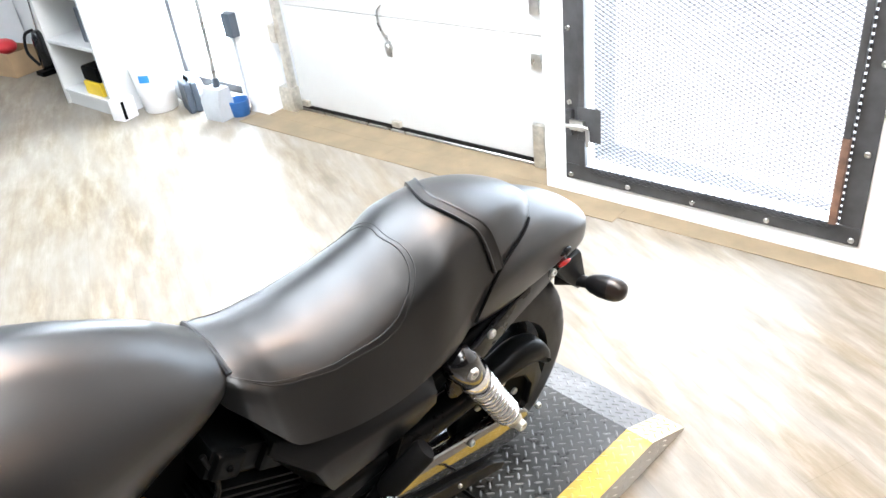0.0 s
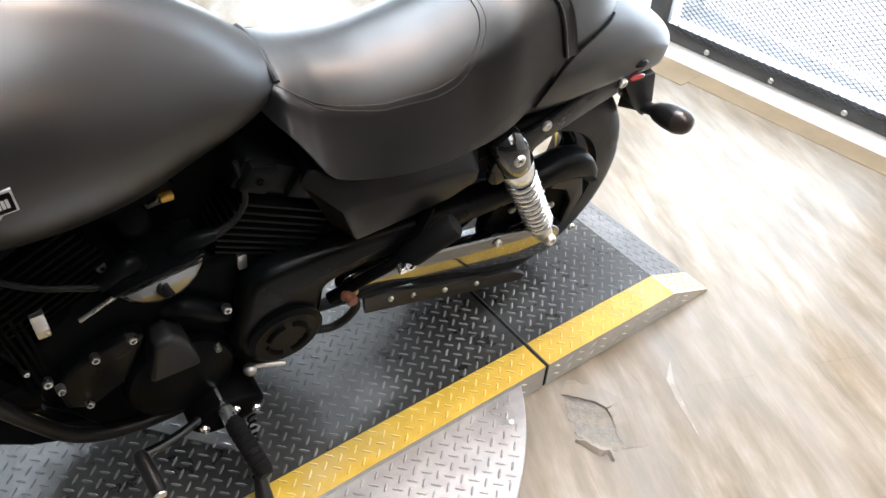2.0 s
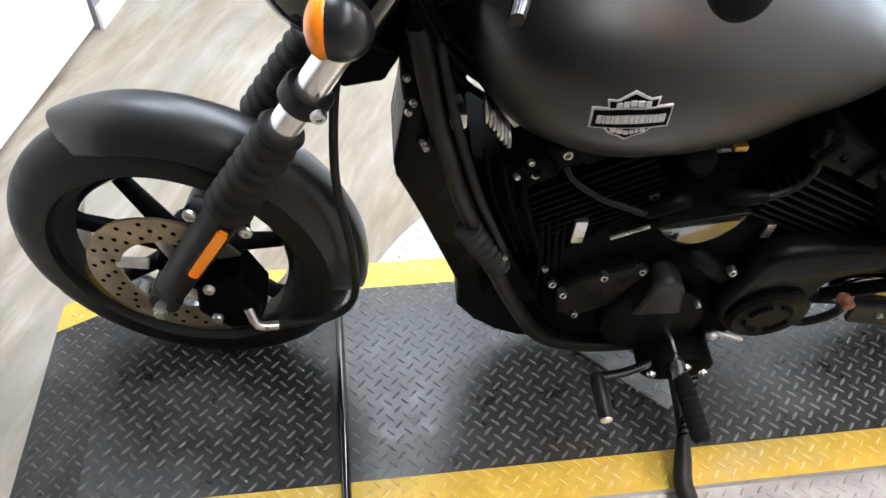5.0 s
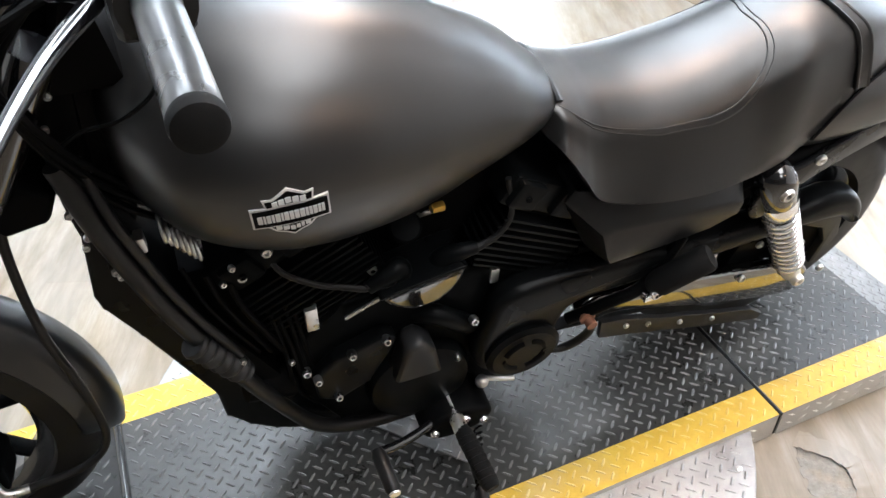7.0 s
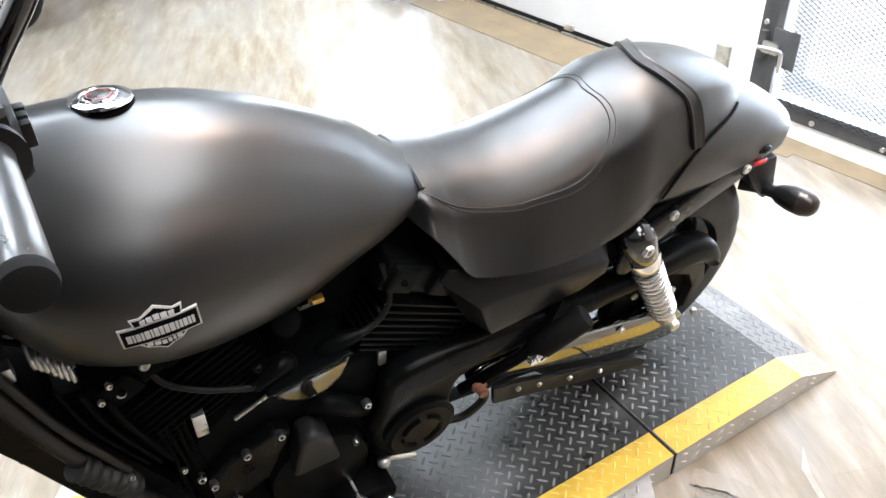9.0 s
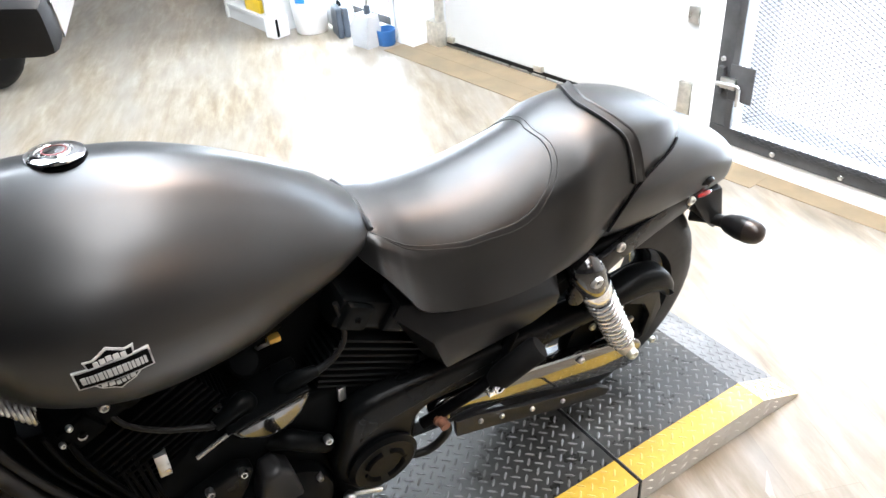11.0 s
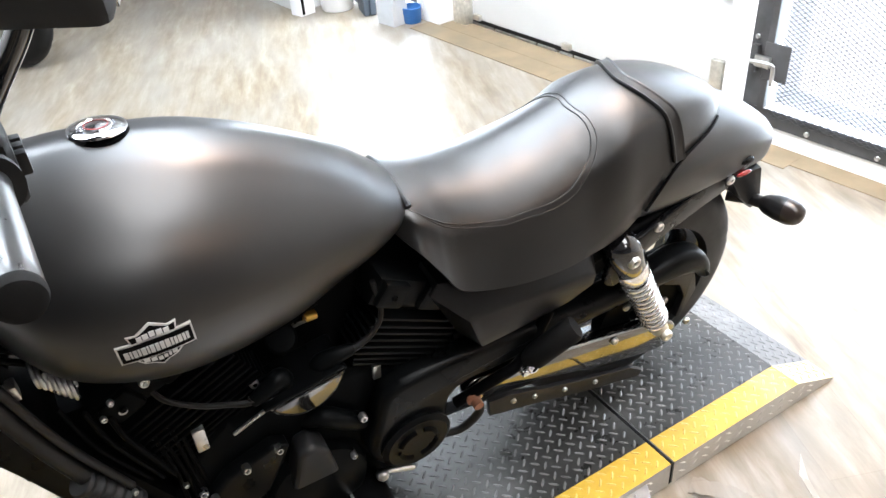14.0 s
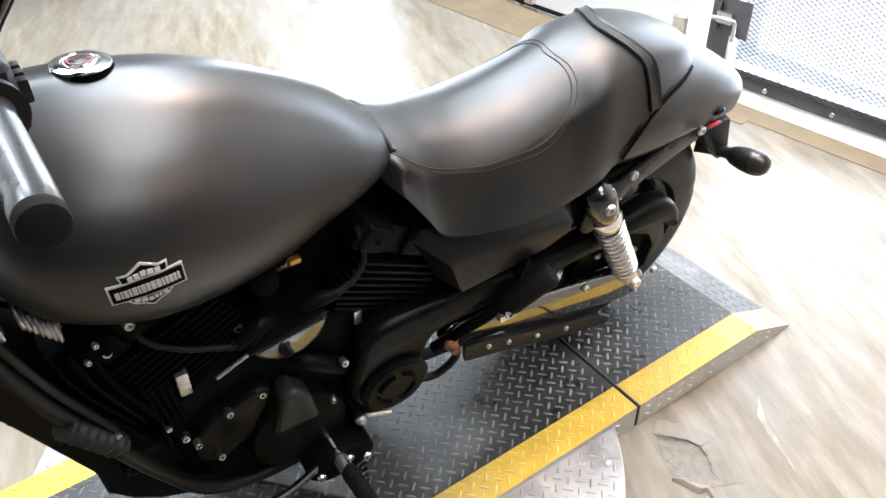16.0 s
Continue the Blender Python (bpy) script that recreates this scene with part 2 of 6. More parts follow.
def join(bm, one):
    if bm is None:
        return one
    me = bpy.data.meshes.new("tmp")
    one.to_mesh(me)
    one.free()
    bm.from_mesh(me)
    bpy.data.meshes.remove(me)
    return bm


def rings(loops, bm=None, cap=True, close=False):
    """Skins a list of rings of points with the same count."""
    bm = bm or bmesh.new()
    vs = [[bm.verts.new(p) for p in loop] for loop in loops]
    n = len(vs[0])
    pairs = list(zip(vs, vs[1:])) + ([(vs[-1], vs[0])] if close else [])
    for a, b in pairs:
        for i in range(n):
            j = (i + 1) % n
            bm.faces.new((a[i], a[j], b[j], b[i]))
    if cap and not close:
        bm.faces.new(vs[0][::-1])
        bm.faces.new(vs[-1])
    return bm


def spline(pts, per=6):
    """A smooth run of points through the given ones."""
    pts = [Vector(p) for p in pts]
    out = []
    ext = [pts[0] * 2 - pts[1]] + pts + [pts[-1] * 2 - pts[-2]]
    for i in range(1, len(ext) - 2):
        p0, p1, p2, p3 = ext[i - 1:i + 3]
        for k in range(per):
            t = k / per
            out.append(0.5 * (2 * p1 + (p2 - p0) * t + (2 * p0 - 5 * p1 + 4 * p2 - p3) * t * t + (3 * p1 - p0 - 3 * p2 + p3) * t ** 3))
    return out + [pts[-1]]


def tube(pts, r, seg=12, bm=None, smooth=0, flat=1.0):
    """A round (or flattened) tube along points; r is one radius or one for each point."""
    pts = spline(pts, smooth) if smooth else [Vector(p) for p in pts]
    rs = r if isinstance(r, (list, tuple)) else [r] * len(pts)
    if len(rs) != len(pts):
        rs = list(np.interp(np.linspace(0, 1, len(pts)), np.linspace(0, 1, len(rs)), rs))
    loops, ref = [], None
    for i, p in enumerate(pts):
        d = (pts[min(i + 1, len(pts) - 1)] - pts[max(i - 1, 0)]).normalized()
        if ref is None:
            ref = d.orthogonal().normalized()
        ref = (ref - d * ref.dot(d)).normalized()
        o = d.cross(ref)
        loops.append([p + ref * math.cos(a) * rs[i] + o * math.sin(a) * rs[i] * flat for a in (2 * math.pi * k / seg for k in range(seg))])
    return rings(loops, bm)


def lathe(profile, at, axis, seg=32, bm=None, closed=False):
    """Turns (radius, along) pairs about an axis through a point."""
    at, axis = Vector(at), Vector(axis).normalized()
    e = axis.orthogonal().normalized()
    f = axis.cross(e)
    loops = [[at + axis * h + (e * math.cos(a) + f * math.sin(a)) * max(r, 1e-4) for a in (2 * math.pi * k / seg for k in range(seg))] for r, h in profile]
    return rings(loops, bm, cap=not closed, close=closed)


def prism(outline, y0, y1, bev=0.0, seg=2, bm=None, m=None):
    """A plate with an outline in x, z, from y0 to y1, its edges rounded."""
    one = bmesh.new()
    a = [one.verts.new((x, y0, z)) for x, z in outline]
    b = [one.verts.new((x, y1, z)) for x, z in outline]
    n = len(a)
    one.faces.new(a)
    one.faces.new(b[::-1])
    for i in range(n):
        one.faces.new((a[i], b[i], b[(i + 1) % n], a[(i + 1) % n]))
    bmesh.ops.recalc_face_normals(one, faces=one.faces)
    if bev:
        bmesh.ops.bevel(one, geom=one.edges[:], offset=bev, segments=seg, affect="EDGES", profile=0.7)
    if m is not None:
        bmesh.ops.transform(one, matrix=m, verts=one.verts)
    return join(bm, one)


def pad(outline, y0, y1, bev=0.01, per=5, bm=None):
    """A plate with a smoothly curved outline in x, z and softly rounded rims."""
    n = len(outline)
    pts = []
    for i in range(n):
        p0, p1, p2, p3 = (Vector(outline[(i + k) % n]) for k in (-1, 0, 1, 2))
        for k in range(per):
            t = k / per
            pts.append(0.5 * (2 * p1 + (p2 - p0) * t + (2 * p0 - 5 * p1 + 4 * p2 - p3) * t * t + (3 * p1 - p0 - 3 * p2 + p3) * t ** 3))
    area = sum(a.x * b.y - b.x * a.y for a, b in zip(pts, pts[1:] + pts[:1]))
    sg = 1 if area > 0 else -1

    def inset(d):
        out = []
        for i, p in enumerate(pts):
            t = (pts[(i + 1) % len(pts)] - pts[i - 1]).normalized()
            out.append((p.x - sg * t.y * d, p.y + sg * t.x * d))
        return out

    loops = []
    for y, d in ((y0, bev), (y0 + bev * 0.13, bev * 0.5), (y0 + bev * 0.5, bev * 0.13), (y0 + bev, 0), (y1 - bev, 0), (y1 - bev * 0.5, bev * 0.13), (y1 - bev * 0.13, bev * 0.5), (y1, bev)):
        loops.append([(x, y, z) for x, z in inset(d)])
    return rings(loops, bm)


def ball(at, r, bm=None, scale=(1, 1, 1), seg=20, rot=None):
    one = bmesh.new()
    bmesh.ops.create_uvsphere(one, u_segments=seg, v_segments=seg // 2, radius=r)
    bmesh.ops.scale(one, vec=scale, verts=one.verts)
    if rot is not None:
        bmesh.ops.transform(one, matrix=rot, verts=one.verts)
    bmesh.ops.translate(one, vec=at, verts=one.verts)
    return join(bm, one)


def bolt(at, axis, r=0.008, h=0.006, bm=None):
    return lathe([(0, 0), (r, 0), (r, h * 0.7), (r * 0.8, h), (r * 0.5, h), (r * 0.42, h * 0.5), (0, h * 0.5)], at, axis, 12, bm)


def superring(x, w, zb, zt, n=24, p=2.4, y0=0.0, pt=None):
    """A rounded cross-section across the bike at x."""
    out, zc = [], (zb + zt) / 2
    for k in range(n):
        a = 2 * math.pi * k / n
        c, s = math.cos(a), math.sin(a)
        q = p if s < 0 or pt is None else pt
        out.append((x, y0 + w * math.copysign(abs(c) ** (2 / q), c), zc + (zt - zb) / 2 * math.copysign(abs(s) ** (2 / q), s)))
    return out


def loft(stations, n=28, p=2.4, sub=4, pt=None):
    """Stations of x, half width, bottom, top, joined smoothly."""
    st = spline_rows(stations, sub)
    return rings([superring(x, w, b, t, n, p, 0, pt) for x, w, b, t in st])


def spline_rows(rows, per):
    a = np.array(rows, float)
    ext = np.vstack([2 * a[0] - a[1], a, 2 * a[-1] - a[-2]])
    out = []
    for i in range(1, len(ext) - 2):
        p0, p1, p2, p3 = ext[i - 1:i + 3]
        for k in range(per):
            t = k / per
            out.append(0.5 * (2 * p1 + (p2 - p0) * t + (2 * p0 - 5 * p1 + 4 * p2 - p3) * t * t + (3 * p1 - p0 - 3 * p2 + p3) * t ** 3))
    return out + [a[-1]]


# ---- the room ----
def wall_box(bm, n0, n1, v0, v1, z0, z1):
    return block((n0, v0, z0), (n1, v1, z1), bm=bm)


def wpart(name, bm, material, label="", category="", kind="structure", parent=None, smooth=30):
    ob = part(name, bm, material, parent, smooth=smooth)
    if parent is None:
        ob.matrix_world = WF
        tagged(ob, label, category, kind=kind)
    return ob


fl = block((-7.0, -5.2, -0.12), (0.30, 8.3, 0.0))
floor = wpart("floor", fl, M_FLOOR, "pale wood-look vinyl plank floor with a satin sheen", "floor")
gm = worn("outside_concrete", (0.66, 0.65, 0.62), 0.8, 0, 0, 0.12, 60, 0.4, 2)
wpart("ground", block((0.30, -60, -0.2), (80, 60, -0.06)), gm, "pale sunlit concrete yard outside the doors", "ground")

# border planks along the roll-up door and into its recess; by the gate, floor without glare painted as a tan strip
M_BORDER = worn("tan_border_strip", (0.215, 0.168, 0.108), 0.55, 0, 0, 0.18, 180, 0.15, 7, 0.2)
bd_ = bmesh.new()
v0 = -5.05
for k in range(7):
    v1 = min(v0 + 1.16, 2.90)
    block((-0.132 if v1 > 1.1 else -0.095, v0, 0.0002), (-0.0015, v1 - 0.0006, 0.0032), 0.0004, 1, bm=bd_)
    v0 = v1
block((-0.001, 1.112, 0.0002), (0.128, 2.816, 0.0030), 0.001, 1, bm=bd_)
wpart("floor_border", bd_, M_BORDER, "tan wood-look border planks along the wall, by the gate painting floor without glare", "floor")

# the wall of the openings: gate, roll-up door, glass door
bw = bmesh.new()
for v0, v1, z0, z1 in ((-5.2, 0.03, 0, 2.9), (0.03, 0.955, 0, 0.105), (0.03, 0.955, 2.05, 2.9), (0.955, 1.108, 0, 2.9),
                       (1.108, 2.82, 2.1, 2.9), (2.82, 3.0, 0, 2.9), (3.0, 3.72, 2.02, 2.9), (3.0, 3.72, 0, 0.03), (3.72, 8.3, 0, 2.9)):
    wall_box(bw, 0.0, 0.26, v0, v1, z0, z1)
wpart("wall_east", bw, M_WALL, "white painted wall with a gate, a roll-up door and a glass door", "wall")
# south and west walls stay out of view, dark to cut bounce on the bike
M_DARKWALL = worn("dark_unseen_wall", (0.10, 0.10, 0.105), 0.6, 0, 0, 0.05, 200, 0.12, 3)
wpart("wall_south", wall_box(None, -7.0, 0.0, -5.2, -5.05, 0, 2.9), M_DARKWALL, "unseen dark grey wall behind the camera, added to limit bounced light", "wall")
wpart("wall_north", wall_box(None, -7.0, 0.0, 8.15, 8.3, 0, 2.9), M_WALL, "plain white wall at the far end of the workshop", "wall")
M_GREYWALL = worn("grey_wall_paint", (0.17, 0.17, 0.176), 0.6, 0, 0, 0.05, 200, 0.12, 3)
wpart("wall_west", wall_box(None, -7.15, -7.0, -5.2, 8.3, 0, 2.9), M_DARKWALL, "unseen dark grey wall at the far side, added to limit bounced light", "wall")
# a short partition behind the front wheel, along its own line
PF = Matrix.Translation((-2.031, 1.1025, 0)) @ Matrix.Rotation(radians(-10.8), 4, "Z")
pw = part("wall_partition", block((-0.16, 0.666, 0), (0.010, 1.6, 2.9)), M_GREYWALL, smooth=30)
pw.matrix_world = PF
tagged(pw, "grey painted partition wall behind the front wheel", "wall", kind="structure")
bb = part("baseboard", block((0.0105, 0.667, 0), (0.022, 1.599, 0.075), 0.003), M_DOORWHITE, smooth=30)
bb.matrix_world = PF
tagged(bb, "white painted baseboard along the grey partition", "baseboard", kind="structure")
wpart("ceiling", wall_box(None, -7.0, 0.26, -5.2, 8.3, 2.9, 3.0), M_CEIL, "plain pale grey ceiling", "ceiling")


def steel_gate():
    """Bolted frame of angle iron with expanded mesh, latch on one side."""
    g = empty("steel_gate", WF)
    tagged(g, "black steel security gate with expanded metal mesh", "gate")
    for name, a, b in (("bottom_rail", (-0.008, -0.022, 0.066), (-0.002, 1.014, 0.128)), ("top_rail", (-0.008, -0.022, 2.02), (-0.002, 1.014, 2.08)),
                       ("left_stile", (-0.0075, 0.952, 0.129), (-0.002, 1.014, 2.019)), ("right_stile", (-0.0075, -0.022, 0.129), (-0.002, 0.0415, 2.019))):
        part(name, block(a, b, 0.0015, 1), M_GATE, g)
    # inner hinged stile, raw and rusty towards its foot
    part("hinge_stile", block((-0.030, 0.047, 0.135), (-0.004, 0.070, 0.42), 0.004), M_GATERUST, g, "bare rusty foot of the hinge stile")
    part("hinge_stile", block((-0.029, 0.048, 0.421), (-0.004, 0.069, 2.015), 0.003), M_GATE, g)
    part("lock_stile", block((-0.028, 0.920, 0.135), (-0.004, 0.945, 2.015), 0.003), M_GATE, g)
    for k in range(14):
        v = [0.0, 0.257, 0.51, 0.755, 0.992][k] if k < 5 else (0.0 if k % 2 else 0.992)
        z = 0.084 if k < 5 else 0.374 + 0.27 * ((k - 5) // 2)
        part("bolt", bolt((-0.008, v, z), (-1, 0, 0), 0.0095, 0.006), M_STEEL, g)
    slot = bmesh.new()
    for k in range(86):
        block((-0.0074, 0.0417, 0.132 + k * 0.022), (-0.003, 0.0478, 0.146 + k * 0.022), bm=slot)
    tagged(part("slotted_strip", slot, M_GATE, g, "black strip with a row of slots", smooth=0), kind="stuff")
    # expanded mesh, every strand a thin bar
    bm = bmesh.new()
    dv, dz = 0.028, 0.0078
    rows, cols = int(1.91 / dz), int(0.845 / dv)
    for r in range(rows):
        for c in range(cols):
            v0 = 0.07 + c * dv + (dv / 2 if r % 2 else 0)
            z0 = 0.104 + r * dz
            for s in (-1, 1):
                a, b = Vector((-0.012, v0, z0)), Vector((-0.016, v0 + s * dv / 2, z0 + dz))
                if not 0.066 < b.y < 0.921:
                    continue
                t = Vector((0, s * dz, -dv / 2)).normalized() * 0.0009
                d = Vector((0.0018, 0, 0))
                vs = [bm.verts.new(p) for p in (a - t, a + t, b + t, b - t, a - t + d, a + t + d, b + t + d, b - t + d)]
                for f in ((0, 1, 2, 3), (7, 6, 5, 4), (0, 3, 7, 4), (1, 5, 6, 2)):
                    bm.faces.new([vs[i] for i in f])
    ms = part("mesh_screen", bm, M_GATE, g, "expanded metal diamond mesh", smooth=0)
    tagged(ms, kind="stuff")
    part("lock_plate", block((-0.034, 0.852, 0.244), (-0.030, 0.946, 0.374), 0.002, 1), M_GATE, g, "black perforated lock guard plate")
    part("latch", tube([(-0.05, 0.985, 0.30), (-0.05, 0.905, 0.305), (-0.052, 0.895, 0.295), (-0.052, 0.893, 0.235)], 0.0075, 10, smooth=3), M_STEEL, g, "bare steel slide latch")
    part("latch_case", block((-0.048, 0.915, 0.285), (-0.034, 0.972, 0.325), 0.004), M_STEEL, g)
    part("strike", block((-0.03, 0.975, 0.255), (-0.008, 1.0, 0.35), 0.003), M_GATE, g)
    return g


steel_gate()


def roll_up_door():
    d = empty("roll_up_door", WF)
    tagged(d, "white sectional roll-up door with a rubber bottom seal", "door")
    z = 0.03
    for k in range(4):
        part("panel", block((0.14, 1.13, z), (0.185, 2.70, z + 0.515), 0.004, 2), M_DOORWHITE, d)
        z += 0.518
    part("bottom_seal", block((0.136, 1.13, 0.012), (0.18, 2.70, 0.030), 0.005), M_RUBBER, d, "black rubber bottom seal")
    part("bottom_rail", block((0.131, 1.13, 0.0), (0.18, 2.70, 0.0115), 0.002, 1), M_STEEL, d, "aluminium sill strip")
    for v, zz in ((2.02, 0.03), (2.655, 0.03)):
        part("bracket", block((0.118, v - 0.025, zz), (0.139, v + 0.025, zz + 0.03), 0.004), M_ZINC, d)
    part("handle", tube([(0.139, 2.03, 0.60), (0.118, 2.035, 0.585), (0.112, 2.03, 0.53), (0.118, 2.015, 0.475), (0.139, 2.012, 0.46)], 0.006, 10, smooth=4), M_STEEL, d)
    part("lock", lathe([(0, 0), (0.022, 0), (0.022, 0.006), (0.012, 0.009), (0.012, 0.02), (0, 0.02)], (0.139, 2.01, 0.415), (-1, 0, 0), 20), M_STEEL, d)
    part("lock_plate", block((0.134, 1.995, 0.37), (0.1395, 2.025, 0.45), 0.002, 1), M_STEEL, d)
    for zz in (0.45, 0.66):
        part("hinge", block((0.126, 1.20, zz - 0.03), (0.139, 1.245, zz + 0.03), 0.004), M_STEEL, d)
        part("roller", lathe([(0, 0), (0.014, 0), (0.014, 0.02), (0, 0.02)], (0.13, 1.19, zz), (0, -1, 0), 14), M_ZINC, d)
    for v in (1.115, 2.71):
        part("track", block((0.10, v, 0.0), (0.135, v + 0.035, 2.1), 0.004), M_ZINC, d, "grey galvanised vertical track")
    part("track_foot", block((0.085, 2.70, 0.0), (0.137, 2.80, 0.13), 0.004), M_ZINC, d)
    part("track_bracket", block((0.09, 2.74, 0.36), (0.135, 2.79, 0.45), 0.004), M_ZINC, d)
    part("track_foot", block((0.115, 1.19, 0.0), (0.138, 1.245, 0.19), 0.003), M_ZINC, d, "grey steel track foot plate")


roll_up_door()

M_GLASS = mat("door_glass", (1, 1, 1), 0.02)
bs(M_GLASS).inputs["Transmission Weight"].default_value = 1.0
bs(M_GLASS).inputs["IOR"].default_value = 1.45


def glass_door():
    d = empty("glass_door", WF)
    tagged(d, "white framed glass door with a dark metal trim", "door")
    part("door_frame", block((0.10, 3.0, 0.03), (0.15, 3.05, 2.02), 0.004), M_DOORWHITE, d)
    part("door_frame", block((0.10, 3.67, 0.03), (0.15, 3.72, 2.02), 0.004), M_DOORWHITE, d)
    for a, b in (((0.095, 3.05, 0.03), (0.125, 3.09, 2.0)), ((0.095, 3.64, 0.03), (0.125, 3.67, 2.0)), ((0.095, 3.09, 0.03), (0.125, 3.64, 0.075)),
                 ((0.098, 3.12, 0.12), (0.12, 3.15, 1.95))):
        part("trim", block(a, b, 0.003), M_GATE, d, "dark metal trim")
    gl = part("pane", block((0.106, 3.09, 0.075), (0.112, 3.64, 1.99)), M_GLASS, d)
    gl.visible_shadow = False


glass_door()


# ---- ceiling lights ----
def emitter(name, color, power):
    m = mat(name, color, 0.5)
    bs(m).inputs["Emission Color"].default_value = (*color, 1)
    bs(m).inputs["Emission Strength"].default_value = power
    return m


M_TUBE = emitter("lit_diffuser", (0.90, 0.955, 1.0), 13.0)
M_TUBE_DIM = emitter("dim_diffuser", (1.0, 0.97, 0.93), 8.8)
M_BULB = emitter("warm_lamp", (1.0, 0.63, 0.39), 100.0)


def ceiling_light(n, v, ln, lv, m):
    e = empty("ceiling_light", WF @ Matrix.Translation((n, v, 2.9)))
    tagged(e, "white ceiling light with a glowing diffuser", "lamp", "ceiling lights")
    part("frame", rings([[(-ln, -lv, z), (ln, -lv, z), (ln, lv, z), (-ln, lv, z)] for z in (-0.002, -0.05)]), M_DOORWHITE, e)
    part("diffuser", block((-ln + 0.015, -lv + 0.015, -0.062), (ln - 0.015, lv - 0.015, -0.0505), 0.004), m, e)


def round_lamp(n, v, r):
    e = empty("round_lamp", WF @ Matrix.Translation((n, v, 2.9)))
    tagged(e, "round ceiling lamp with a warm glowing globe", "lamp", "round lamps")
    part("base", lathe([(0, -0.002), (r + 0.02, -0.002), (r + 0.02, -0.036), (0, -0.036)], (0, 0, 0), (0, 0, 1), 28), M_DOORWHITE, e)
    part("globe", ball((0, 0, -0.036 - 0.45 * r), r, scale=(1, 1, 0.45)), M_BULB, e)


ceiling_light(-1.18, 1.22, 0.66, 1.05, M_TUBE)
ceiling_light(-2.2, 2.3, 0.32, 0.70, M_TUBE)
ceiling_light(-3.1, 1.55, 0.32, 0.70, M_TUBE)
ceiling_light(-1.50, -0.72, 0.50, 0.85, M_TUBE_DIM)
# added fill above the far floor, where no fixture is known
ceiling_light(-3.2, 5.6, 0.36, 0.72, M_TUBE)
ceiling_light(-2.0, -2.7, 0.36, 0.72, M_TUBE_DIM)
for n, v, r in ((-1.0, 0.28, 0.15), (-0.60, -3.3, 0.105)):
    round_lamp(n, v, r)


# ---- the display platform ----
YN, YF, YB1, YB2, ZT = 0.0, 0.579, 0.071, 0.508, 0.0665


def lugs(bm, x0, x1, y0, y1, height, keep=None):
    """Raised lens-shaped treads, alternately turned."""
    p, a0, w, h = 0.0220, 0.0122, 0.0031, 0.0017
    k = 0.70710678
    n0 = int((x1 - x0 + y1 - y0) / p) + 3
    for i in range(-n0, n0):
        for j in range(-n0, n0):
            x, y = round(x0 / p) * p + (i - j) * p * k, round(y0 / p) * p + (i + j) * p * k
            if not (x0 + 0.006 < x < x1 - 0.006 and y0 + 0.005 < y < y1 - 0.005) or (keep and not keep(x, y)):
                continue
            an = radians(45 if (i + j) % 2 else -45)
            d, s = Vector((math.cos(an), math.sin(an), 0)), Vector((-math.sin(an), math.cos(an), 0))
            c = Vector((x, y, 0))
            foot = [c + d * a0, c + d * a0 * 0.45 + s * w, c - d * a0 * 0.45 + s * w, c - d * a0, c - d * a0 * 0.45 - s * w, c + d * a0 * 0.45 - s * w]
            top = [c + d * a0 * 0.5, c - d * a0 * 0.5]
            fv = [bm.verts.new((q.x, q.y, height(q.x) - 0.0002)) for q in foot]
            tv = [bm.verts.new((q.x, q.y, height(q.x) + h)) for q in top]
            for f in ((fv[0], fv[1], tv[0]), (fv[1], fv[2], tv[1], tv[0]), (fv[2], fv[3], tv[1]), (fv[3], fv[4], tv[1]), (fv[4], fv[5], tv[0], tv[1]), (fv[5], fv[0], tv[0])):
                bm.faces.new(f)
    return bm


